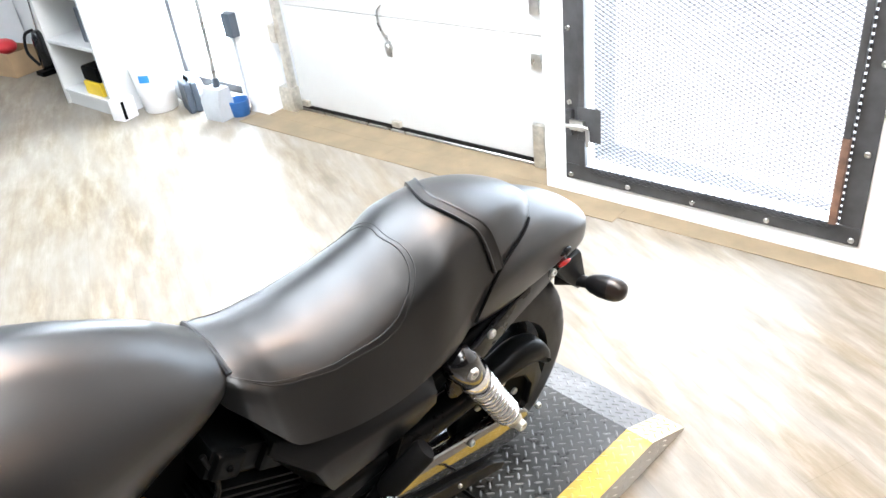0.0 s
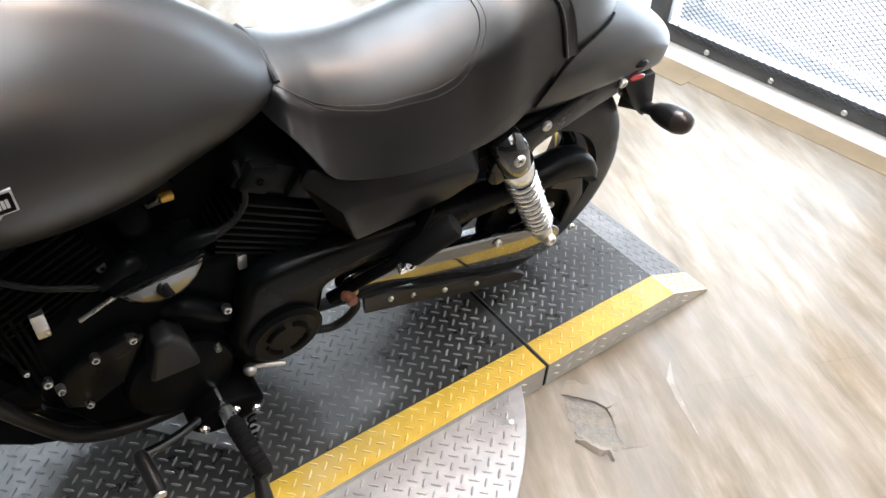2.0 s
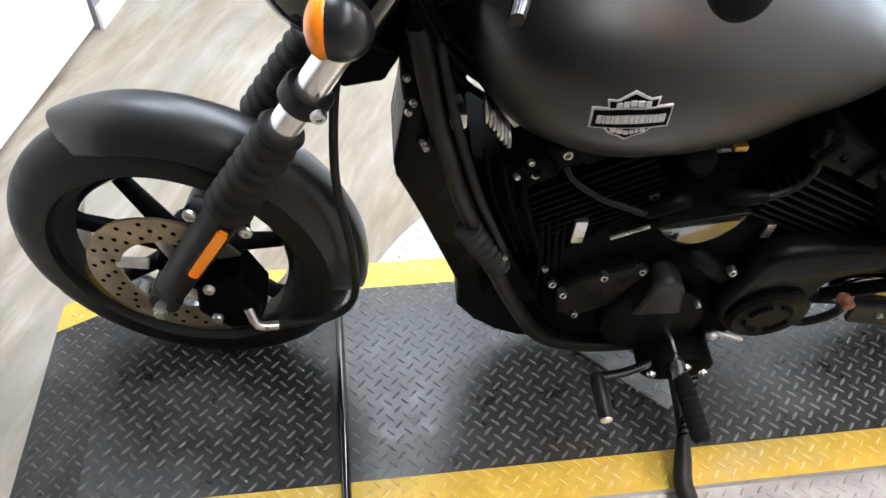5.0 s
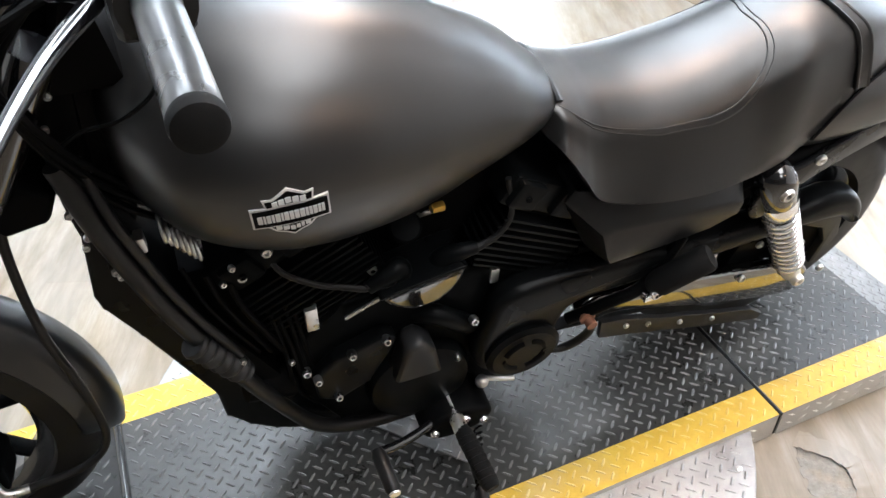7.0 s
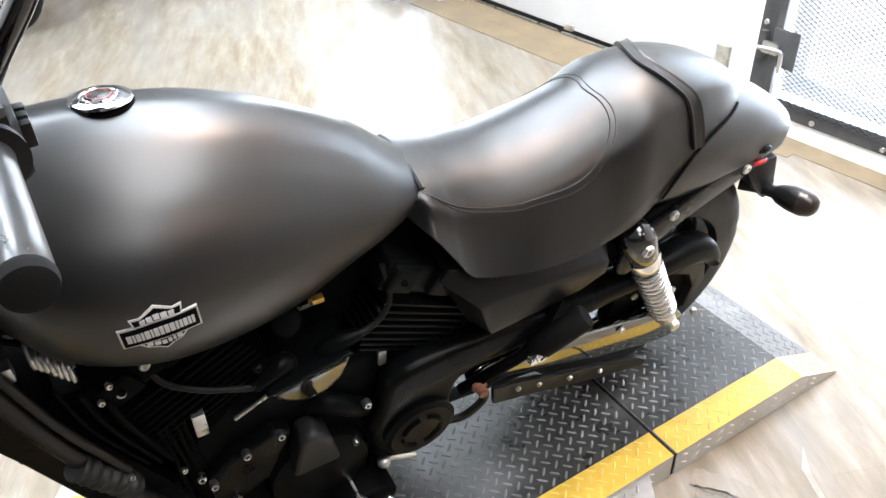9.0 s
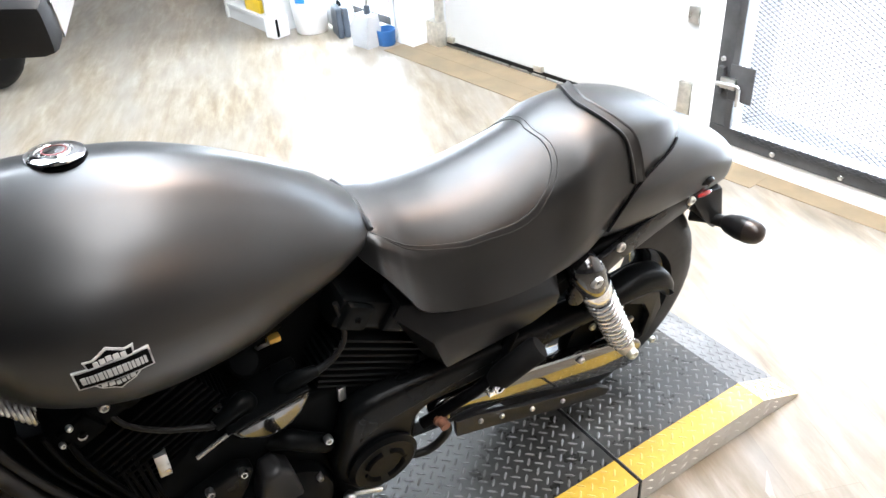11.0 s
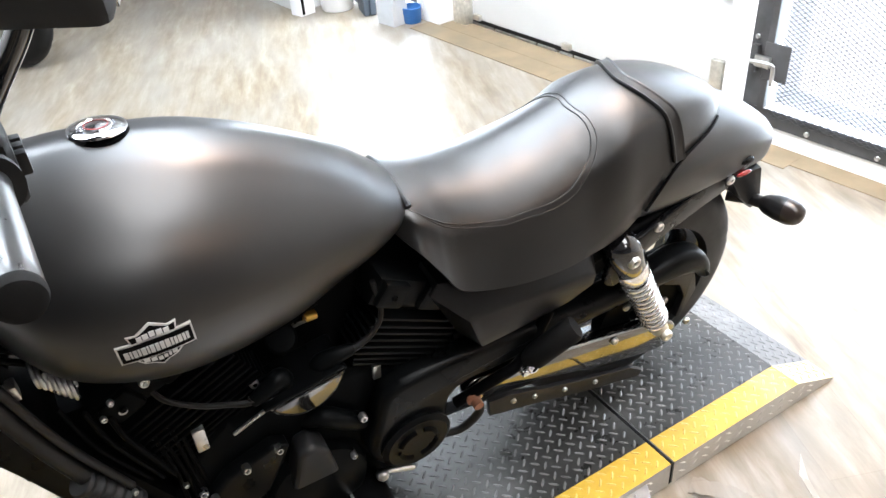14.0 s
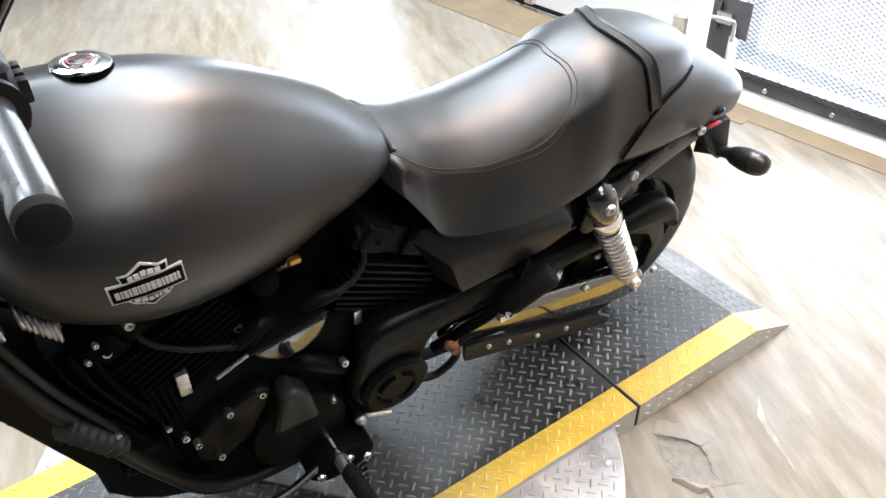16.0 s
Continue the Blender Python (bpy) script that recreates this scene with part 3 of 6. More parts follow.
def platform():
    e = empty("display_platform")
    tagged(e, "black tread-plate motorcycle platform with yellow borders and ramps", "platform")

    def section(name, xs, hs, label):
        """One section: side skirt below, black field and two yellow borders on top."""
        def height(x):
            return float(np.interp(x, xs, hs))
        bm = bmesh.new()
        for y0, y1 in ((YN, YF),):
            loops = [[(x, y0, 0.0005), (x, y0, h - 0.0008), (x, y1, h - 0.0008), (x, y1, 0.0005)] for x, h in zip(xs, hs)]
            rings(loops, bm)
        s = part(name, bm, M_PLATE_SIDE, e, label, smooth=0)
        bm2 = bmesh.new()
        xm = [x for x in xs]
        for sy, out in ((YN, -1), (YF, 1)):
            x0, x1 = xs[0] + 0.01, xs[-1] - 0.01
            for i in range(int((x1 - x0) / 0.034)):
                x = x0 + (i + 0.5) * 0.034
                for z in (height(x) * 0.33, height(x) * 0.7):
                    if height(x) < 0.03:
                        continue
                    c, d = Vector((x, sy, z)), Vector((0.011, 0, 0.006 if (i % 2) else -0.006))
                    o, w = Vector((0, out * 0.0024, 0)), Vector((0, 0, 0.0034))
                    vs = [bm2.verts.new(q) for q in (c - d, c - w, c + d, c + w)]
                    tp = bm2.verts.new(c + o)
                    for a, b in ((0, 1), (1, 2), (2, 3), (3, 0)):
                        bm2.faces.new((vs[a], vs[b], tp))
        tagged(part("side_tread", bm2, M_LUG_SIDE, s, smooth=0), kind="stuff")
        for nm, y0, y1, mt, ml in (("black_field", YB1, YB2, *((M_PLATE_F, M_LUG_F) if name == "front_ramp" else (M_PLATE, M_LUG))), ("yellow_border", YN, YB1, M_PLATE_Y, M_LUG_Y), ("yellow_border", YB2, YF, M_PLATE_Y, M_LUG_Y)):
            b = rings([[(x, y0, h - 0.0007), (x, y0, h), (x, y1, h), (x, y1, h - 0.0007)] for x, h in zip(xs, hs)])
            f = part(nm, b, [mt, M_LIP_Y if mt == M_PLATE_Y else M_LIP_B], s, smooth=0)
            # only the rear slope, facing the gate, takes the glare-paled lip colours
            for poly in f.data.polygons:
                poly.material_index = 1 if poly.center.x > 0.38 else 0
            lug = lugs(bmesh.new(), xs[0] + 0.004, xs[-1] - 0.004, y0, y1, height)
            me = part("tread", lug, ml, s, smooth=0)
            tagged(me, kind="stuff")
        return s

    section("deck", [-1.179, -0.007], [ZT, ZT], "black centre deck with yellow edges")
    section("rear_ramp", [0.003, 0.385, 0.527], [ZT, ZT, 0.006], "short rear ramp with a sloped lip")
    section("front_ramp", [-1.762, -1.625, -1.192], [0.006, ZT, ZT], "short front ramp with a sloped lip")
    part("seam_strip", tube([(-0.002, 0.0, ZT - 0.004), (-0.002, 0.579, ZT - 0.004)], 0.0055, 8), M_RUBBER, e, "black rubber seam")
    part("seam_strip", tube([(-1.1855, -0.003, ZT + 0.002), (-1.1855, 0.582, ZT + 0.002)], 0.0085, 12), M_GLOSS, e, "glossy black seam tube")
    for x in (-0.002, -1.1855):
        part("gap_filler", block((x - 0.0045, 0.002, 0.001), (x + 0.004, 0.577, 0.055)), M_DARK, e)
    # bare plate let into the deck
    pl = [(-0.735, 0.305), (-0.655, 0.315), (-0.555, 0.19), (-0.60, 0.15)]
    b = rings([[(x, y, ZT + z) for x, y in pl] for z in (0.0, 0.0035)])
    ins = part("bare_insert", b, M_PLATE_S, e, "bare steel tread-plate insert", smooth=0)

    def inside(x, y):
        return all((bx - ax) * (y - ay) - (by - ay) * (x - ax) < -0.0006 for (ax, ay), (bx, by) in zip(pl, pl[1:] + pl[:1]))
    tagged(part("tread", lugs(bmesh.new(), -0.74, -0.55, 0.145, 0.32, lambda x: ZT + 0.0035, inside), M_PLATE_S, ins, smooth=0), kind="stuff")
    return e


platform()


def turntable():
    e = empty("turntable_disc")
    tagged(e, "round bare-metal tread-plate turntable disc under the platform", "turntable")
    cx, cy, r = -0.59, 0.29, 0.594
    part("plate", lathe([(0, 0.040), (r, 0.040), (r, 0.0505), (r - 0.002, 0.052), (0, 0.052)], (cx, cy, 0), (0, 0, 1), 96), M_PLATE_S, e, smooth=30)
    part("base", lathe([(0, 0.0), (r - 0.02, 0.0), (r - 0.02, 0.0395), (0, 0.0395)], (cx, cy, 0), (0, 0, 1), 64), M_DARK, e)

    def keep(x, y):
        return (x - cx) ** 2 + (y - cy) ** 2 < (r - 0.016) ** 2 and (y < YN - 0.012 or y > YF + 0.012)
    b = lugs(bmesh.new(), cx - r, cx + r, cy - r, cy + r, lambda x: 0.052, keep)
    tagged(part("tread", b, M_PLATE_S, e, smooth=0), kind="stuff")
    for k in range(16):
        a = 2 * math.pi * (k + 0.3) / 16
        x, y = cx + (r - 0.03) * math.cos(a), cy + (r - 0.03) * math.sin(a)
        if y < YN - 0.015 or y > YF + 0.015:
            part("rivet", lathe([(0.006, 0), (0.006, 0.0015), (0.003, 0.003), (0, 0.003)], (x, y, 0.052), (0, 0, 1), 10), M_STEEL, e)


turntable()


# ---- the motorcycle: forwards is -x, its left side -y, upright in its own axes and then leant on its stand ----
BIKE = Matrix.Translation((0.055, 0.315, ZT)) @ Matrix.Rotation(radians(-2.5), 4, "Z") @ Matrix.Rotation(radians(10.5), 4, "X") @ Matrix.Translation((-0.055, 0, 0))
bike = empty("motorcycle", BIKE)
tagged(bike, "matte black cruiser motorcycle leaning on its side stand", "motorcycle")

STEER_AT, STEER_AXIS = Vector((-1.10, 0, 0.86)), Vector((0.47, 0, 0.88)).normalized()
STEER = Matrix.Translation((0, 0.05, 0)) @ Matrix.Translation(STEER_AT) @ Matrix.Rotation(radians(-10.5), 4, STEER_AXIS) @ Matrix.Translation(-STEER_AT)


def steered(bm):
    bmesh.ops.transform(bm, matrix=STEER, verts=bm.verts)
    return bm


def wheel(name, parent, c, R, rim_r, half, tr=None, spokes=7, metal=None):
    c = Vector(c)
    turn = tr or (lambda b: b)
    w = part(name, turn(tyre_mesh(c, R, rim_r, half)), M_RUBBER, parent, "black tyre on a cast black wheel")
    prof = [(rim_r + 0.004, -half * 0.72), (rim_r + 0.012, -half * 0.78), (rim_r - 0.012, -half * 0.7), (rim_r - 0.034, -half * 0.3), (rim_r - 0.036, half * 0.3), (rim_r - 0.012, half * 0.7), (rim_r + 0.012, half * 0.78), (rim_r + 0.004, half * 0.72)]
    part("rim", turn(lathe(prof, c, (0, 1, 0), 64, closed=True)), M_GLOSS, w)
    b = lathe([(0, -0.05), (0.036, -0.05), (0.040, -0.03), (0.040, 0.03), (0.036, 0.05), (0, 0.05)], c, (0, 1, 0), 28)
    part("hub", turn(b), M_ENGINE, w)
    for k in range(spokes):
        a = 2 * math.pi * (k + 0.25) / spokes
        d, s = Vector((math.cos(a), 0, math.sin(a))), Vector((-math.sin(a), 0, math.cos(a)))
        loops = []
        for t in (0.0, 0.25, 0.6, 1.0):
            p = c + d * (0.034 + (rim_r - 0.056) * t)
            ww, hh = 0.014 - 0.005 * t + 0.006 * max(0, t - 0.7), 0.022 - 0.008 * t
            loops.append([p + s * (ww * math.cos(q)) + Vector((0, hh * math.sin(q), 0)) for q in (2 * math.pi * i / 10 for i in range(10))])
        part("spoke", turn(rings(loops)), metal or M_ENGINE, w)
    return w


def tyre_mesh(c, R, rim_r, half):
    """Tyre with a rounded crown and cut tread grooves."""
    prof = []
    for k in range(15):
        a = math.pi * k / 14
        prof.append((rim_r + (R - rim_r) * (math.sin(a) ** 0.62 if 0 < k < 14 else 0), -half * math.cos(a)))
    bm = lathe(prof + [(rim_r - 0.006, half * 0.8), (rim_r - 0.006, -half * 0.8)], c, (0, 1, 0), 96, closed=True)
    # grooves: every few segments a slanted cut is pressed in
    axis_c = Vector(c)
    for v in bm.verts:
        q = v.co - axis_c
        r = math.hypot(q.x, q.z)
        if r > rim_r + (R - rim_r) * 0.72:
            an = math.atan2(q.z, q.x) + abs(q.y) * 5
            if (an * 96 / (2 * math.pi)) % 8 < 1.05 and abs(q.y) > 0.012:
                f = (r - 0.005) / r
                v.co = axis_c + Vector((q.x * f, q.y, q.z * f))
    return bm


RW, FW = Vector((0.055, 0.0, 0.285)), Vector((-1.421, 0.0, 0.277))
rear = wheel("rear_wheel", bike, RW, 0.285, 0.190, 0.070)
front = wheel("front_wheel", bike, FW, 0.280, 0.207, 0.050, steered)

# front brake
def disc(c, y, r, parent, tr):
    b = lathe([(r * 0.62, -0.0025), (r, -0.0025), (r, 0.0025), (r * 0.62, 0.0025)], (c[0], y, c[2]), (0, 1, 0), 64, closed=True)
    d = part("brake_disc", tr(b), M_DISC, parent, "drilled brown-tinted steel brake disc")
    for k in range(5):
        a = 2 * math.pi * k / 5
        p0, p1 = Vector((c[0] + 0.045 * math.cos(a), y, c[2] + 0.045 * math.sin(a))), Vector((c[0] + r * 0.66 * math.cos(a + 0.35), y, c[2] + r * 0.66 * math.sin(a + 0.35)))
        part("carrier_arm", tr(tube([p0, p1], 0.009, 8, flat=0.4)), M_ZINC, d)
    h = bmesh.new()
    for k in range(60):
        a = 2 * math.pi * k / 60
        rr = r * (0.70 + 0.11 * (k % 3))
        lathe([(0, 0), (0.0042, 0), (0.0042, 0.0006), (0, 0.0006)], (c[0] + rr * math.cos(a), y - 0.0026, c[2] + rr * math.sin(a)), (0, -1, 0), 8, h)
    tagged(part("drilling", tr(h), M_DARK, d, "rows of drilled holes"), kind="stuff")


disc(FW, -0.066, 0.138, front, steered)
cal = steered(prism([(-1.365, 0.325), (-1.295, 0.35), (-1.268, 0.29), (-1.278, 0.225), (-1.33, 0.21), (-1.375, 0.25)], -0.115, -0.05, 0.012, 3))
caliper = part("brake_caliper", cal, M_ENGINE, bike, "black front brake caliper")
for x, z in ((-1.343, 0.32), (-1.343, 0.245)):
    part("bolt", steered(bolt((x, -0.115, z), (0, -1, 0), 0.009, 0.008)), M_STEEL, caliper)
part("banjo", steered(tube([(-1.29, -0.115, 0.275), (-1.275, -0.128, 0.25), (-1.245, -0.12, 0.243)], 0.0075, 10, smooth=3)), M_STEEL, caliper)
part("brake_hose", steered(tube([(-1.245, -0.12, 0.243), (-1.17, -0.10, 0.245), (-1.128, -0.085, 0.285), (-1.125, -0.08, 0.39), (-1.14, -0.075, 0.53), (-1.135, -0.07, 0.66), (-1.12, -0.06, 0.76)], 0.0062, 10, smooth=6)), M_RUBBER, bike, "black rubber brake hose")

# fork
FD = Vector((0.303, 0, 0.49)).normalized()
for s in (-1, 1):
    def fp(h, y=0.098, dx=0.0):
        return FW + FD * h + Vector((dx, s * y, 0))
    leg = part("fork_leg", steered(tube([fp(-0.015), fp(0.02), fp(0.09), fp(0.27)], [0.020, 0.026, 0.028, 0.029], 20)), M_PLASTIC, bike, "black lower fork leg")
    part("axle_clamp", steered(lathe([(0, 0), (0.024, 0), (0.026, 0.012), (0.026, 0.05), (0, 0.05)], FW + Vector((0, s * 0.122, 0)), (0, -s, 0), 20)), M_PLASTIC, leg)
    part("axle_nut", steered(lathe([(0, 0), (0.011, 0), (0.013, 0.006), (0.013, 0.016), (0.009, 0.018), (0.009, 0.024), (0, 0.024)], FW + Vector((0, s * 0.122, 0)), (0, s, 0), 6)), M_STEEL, leg, "bare steel axle nut")
    pts, rad = [], []
    for k in range(61):
        t = k / 60
        pts.append(fp(0.252 + 0.182 * t))
        rad.append(0.0330 - 0.0050 * t + 0.0036 * math.sin(t * 2 * math.pi * 7.5))
    part("fork_gaiter", steered(tube(pts, rad, 28)), M_DUSTY, bike, "dusty black ribbed rubber fork gaiter")
    part("fork_tube", steered(tube([fp(0.41), fp(0.60)], 0.0205, 24)), M_SATIN, bike, "bare steel fork tube")
    part("fork_tube", steered(tube([fp(0.60), fp(0.78)], 0.026, 24)), M_GLOSS, bike, "black upper fork cover")
    cl = part("fork_clamp", steered(tube([fp(0.482, 0.098), fp(0.485, 0.098), fp(0.507, 0.098), fp(0.510, 0.098)], [0.029, 0.0315, 0.0315, 0.029], 24)), M_PLASTIC, bike)
    part("bolt", steered(bolt(fp(0.49, 0.125, 0.022), (0.4, s, -0.2), 0.010, 0.008)), M_STEEL, cl)
    refl = prism([(-0.0050, -0.062), (0.0050, -0.062), (0.0082, -0.056), (0.0082, 0.056), (0.0050, 0.062), (-0.0050, 0.062), (-0.0082, 0.056), (-0.0082, -0.056)], -0.006, 0.006, 0.002, 2)
    bmesh.ops.transform(refl, matrix=Matrix.Translation(fp(0.170, 0.128, 0.010)) @ Matrix.Rotation(math.atan2(0.303, 0.49), 4, "Y"), verts=refl.verts)
    part("side_reflector", steered(refl), M_AMBER, bike, "amber side reflector")
    b = prism([(-0.0105, -0.066), (0.0105, -0.066), (0.0105, 0.066), (-0.0105, 0.066)], -0.006, 0.005, 0.003, 2)
    bmesh.ops.transform(b, matrix=Matrix.Translation(fp(0.170, 0.122, 0.010)) @ Matrix.Rotation(math.atan2(0.303, 0.49), 4, "Y"), verts=b.verts)
    part("reflector_mount", steered(b), M_PLASTIC, leg)
    for h, dx in ((0.205, 0.045), (0.235, -0.045)):
        lug = part("fender_mount", steered(tube([fp(h, 0.095), fp(h, 0.085, dx)], 0.014, 12)), M_PLASTIC, bike)
        part("bolt", steered(bolt(fp(h, 0.105, dx), (0, s, 0), 0.010, 0.007)), M_STEEL, lug)
part("lower_yoke", steered(prism([(-1.150, 0.735), (-1.105, 0.775), (-1.05, 0.755), (-1.07, 0.715), (-1.12, 0.700)], -0.085, 0.085, 0.012, 3)), M_DARK, bike)
part("ignition_cover", pad([(-1.066, 0.72), (-1.055, 0.86), (-1.03, 0.93), (-0.985, 0.92), (-0.975, 0.80), (-1.0, 0.68), (-1.045, 0.61)], -0.055, 0.085, 0.02), M_DARK, bike, "black steering head cover")
for x, y, z in ((-1.045, -0.06, 0.86), (-1.02, -0.06, 0.80), (-1.06, -0.06, 0.74), (-1.052, -0.06, 0.70), (-1.058, -0.06, 0.685), (-1.03, -0.062, 0.90)):
    part("bolt", bolt((x, y, z), (0.2, -1, 0.4), 0.0045, 0.007), M_STEEL, bike)
part("clutch_cable", tube([(-1.045, -0.075, 0.84), (-1.01, -0.09, 0.872), (-0.97, -0.10, 0.885), (-0.93, -0.12, 0.93), (-0.925, -0.15, 1.0)], 0.0024, 8, smooth=5), M_CASE, bike, "black clutch cable")
part("wiring_box", prism([(-1.03, 0.90), (-0.99, 1.0), (-0.965, 0.99), (-0.955, 0.90)], -0.07, 0.09, 0.012, 2), M_DARK, bike, "black wiring box")
part("steering_head", tube([(-1.11, 0.03, 0.73), (-1.00, 0.03, 0.96)], 0.034, 20), M_DARK, bike)
part("upper_yoke", steered(prism([(-1.12, 0.985), (-1.02, 1.02), (-0.99, 0.995), (-1.02, 0.975), (-1.10, 0.95)], -0.115, 0.115, 0.012, 3)), M_GLOSS, bike)

# front mudguard: an arched shell over the tyre
def mudguard(c, R, a0, a1, half, tip=0.05):
    loops = []
    n = 30
    for k in range(n + 1):
        t = k / n
        a = radians(a0 + (a1 - a0) * t)
        e = min(1, min(t, 1 - t) / 0.12) ** 0.5
        outer, inner = [], []
        for q in range(13):
            u = -1 + 2 * q / 12
            y = u * half * (0.55 + 0.45 * e)
            d = R - 0.052 * abs(u) ** 2.6
            outer.append((c[0] + d * math.cos(a), y, c[2] + d * math.sin(a)))
            inner.append((c[0] + (d - 0.004) * math.cos(a), y * 0.97, c[2] + (d - 0.004) * math.sin(a)))
        loops.append(outer + inner[::-1])
    return rings(loops)


part("front_mudguard", steered(mudguard((FW.x + 0.006, 0, FW.z + 0.012), 0.299, 119, -14, 0.058)), M_FENDER, bike, "matte black front mudguard")

# headlight shell, indicators
hl = loft([(-1.215, 0.04, 0.815, 0.905), (-1.203, 0.085, 0.785, 0.935), (-1.165, 0.112, 0.756, 0.955), (-1.12, 0.115, 0.746, 0.965), (-1.09, 0.095, 0.765, 0.962), (-1.072, 0.05, 0.82, 0.945)], 28, 2.6)
part("headlight_cowl", steered(hl), M_GLOSS, bike, "gloss black headlight cowl")
part("headlight", steered(lathe([(0, 0), (0.06, 0.004), (0.078, 0.02), (0.078, 0.04)], (-1.224, 0, 0.862), (1, 0, 0), 32)), M_CHROME, bike, "chrome headlight face")


def indicator(at, parent, fwd, s, tr):
    at = Vector(at)
    b = ball(at, 0.0290, scale=(1.16, 1.0, 1.22))
    ob = part("indicator", tr(b), M_SHELL, parent, "satin black bullet indicator")
    b2 = ball(at + Vector((fwd * 0.0165, 0, 0)), 0.0288, scale=(0.66, 0.99, 1.20))
    part("lens", tr(b2), M_AMBER, ob, "amber indicator lens")
    part("stalk", tr(tube([at, at + Vector((-fwd * 0.01, -s * 0.075, -0.01))], 0.012, 12)), M_PLASTIC, ob)


for s in (-1, 1):
    indicator((-1.099, s * 0.165, 0.842), bike, -1, s, steered)

# handlebar
HB = [(s * 0 + x, y, z) for s, x, y, z in ((1, -0.832, -0.428, 1.071), (1, -0.86, -0.295, 1.066), (1, -0.90, -0.21, 1.06), (1, -0.98, -0.12, 1.03), (1, -1.01, 0, 1.02), (1, -0.98, 0.12, 1.03), (1, -0.90, 0.21, 1.06), (1, -0.86, 0.295, 1.066), (1, -0.832, 0.428, 1.071))]
bar = part("handlebar", steered(tube(HB, 0.0125, 14, smooth=5)), M_GLOSS, bike, "gloss black handlebar")
LEVER = [STEER.inverted() @ Vector(p) for p in ((-0.950, -0.215, 1.078), (-0.983, -0.275, 1.080), (-1.003, -0.34, 1.089), (-1.014, -0.385, 1.095), (-1.020, -0.405, 1.098))]
for s in (-1, 1):
    g0, g1 = Vector((-0.862, s * 0.285, 1.066)), Vector((-0.832, s * 0.430, 1.071))
    gd = (g1 - g0).normalized()
    part("grip", steered(tube([g0, g0 + gd * 0.01, g1 - gd * 0.02, g1 - gd * 0.006, g1], [0.0175, 0.0166, 0.0166, 0.0166, 0.0150], 26)), M_GRIP, bar, "black rubber grip")
    part("bar_end", steered(lathe([(0, -0.005), (0.0164, -0.005), (0.0171, -0.003), (0.0172, 0.001), (0.0160, 0.006), (0.012, 0.008), (0, 0.008)], g1, gd, 26)), M_MATTE, bar, "black rubber bar end")
    part("grip_flange", steered(tube([g0 - gd * 0.006, g0 + gd * 0.004], [0.026, 0.027], 24)), M_RUBBER, bar)
    hm = Matrix.Translation((-0.872, s * 0.248, 1.062)) @ Matrix.Rotation(s * radians(-12), 4, "Z")
    hs = part("switch_housing", steered(block((-0.028, -0.026, -0.030), (0.028, 0.026, 0.030), 0.013, 3, m=hm)), M_PLASTIC, bar, "black switch housing")
    for k in range(3):
        part("button", steered(block((0.024, -0.018 + 0.013 * k, -0.008), (0.036, -0.009 + 0.013 * k, 0.012), 0.003, 2, m=hm)), M_RUBBER, hs)
    part("lever_perch", steered(block((-0.945, s * 0.225 - 0.02, 1.05), (-0.885, s * 0.225 + 0.02, 1.088), 0.012, 3)), M_GLOSS, bar)
    part("lever", steered(tube([(p.x, -s * p.y, p.z) for p in LEVER], [0.011, 0.009, 0.0075, 0.0062, 0.0055], 12, smooth=5, flat=0.7)), M_GLOSS, bar, "gloss black hand lever")
    part("bolt", steered(bolt((-0.928, s * 0.235, 1.088), (0, 0, 1), 0.009, 0.005)), M_STEEL, bar)
# mirrors on tall stalks
for s in (-1, 1):
    mm = Matrix.Translation((-0.822, s * 0.207, 1.240)) @ Matrix.Rotation(s * radians(23), 4, "Z") @ Matrix.Rotation(s * radians(-10), 4, "X")
    m = part("mirror", block((-0.058, -0.072, -0.022), (0.058, 0.072, 0.022), 0.020, 4, m=mm), M_PLASTIC, bike, "black rounded mirror")
    part("mirror_glass", block((0.0570, -0.055, -0.014), (0.0590, 0.055, 0.014), 0.0005, 1, m=mm), M_CHROME, m, "silvered mirror glass")
    part("stalk", tube([(-0.906, s * 0.168, 1.085), (-0.896, s * 0.174, 1.105), (-0.880, s * 0.181, 1.130), (-0.852, s * 0.191, 1.172), (-0.836, s * 0.198, 1.205), (-0.830, s * 0.204, 1.235)], [0.012, 0.0105, 0.0098, 0.0092, 0.0088, 0.0085], 12, smooth=4), M_GLOSS, m)
for k in range(3):
    part("cable", tube([(-0.97, -0.17 + 0.02 * k, 1.07), (-1.06, -0.11 + 0.01 * k, 0.98 - 0.02 * k), (-1.03, -0.08, 0.84 - 0.02 * k), (-0.96, -0.07, 0.75 - 0.02 * k), (-0.88, -0.06, 0.70)], 0.0045, 8, smooth=6), M_DARK, bike, "black control cable")

# tank
TANK = [(-1.000, 0.032, 0.776, 0.897), (-0.990, 0.081, 0.734, 0.926), (-0.945, 0.139, 0.687, 0.940), (-0.89, 0.163, 0.656, 0.946), (-0.82, 0.171, 0.635, 0.943), (-0.74, 0.161, 0.628, 0.930),
        (-0.66, 0.141, 0.633, 0.902), (-0.59, 0.117, 0.654, 0.866), (-0.526, 0.098, 0.678, 0.825), (-0.482, 0.077, 0.702, 0.785), (-0.460, 0.054, 0.725, 0.764), (-0.450, 0.024, 0.740, 0.752)]


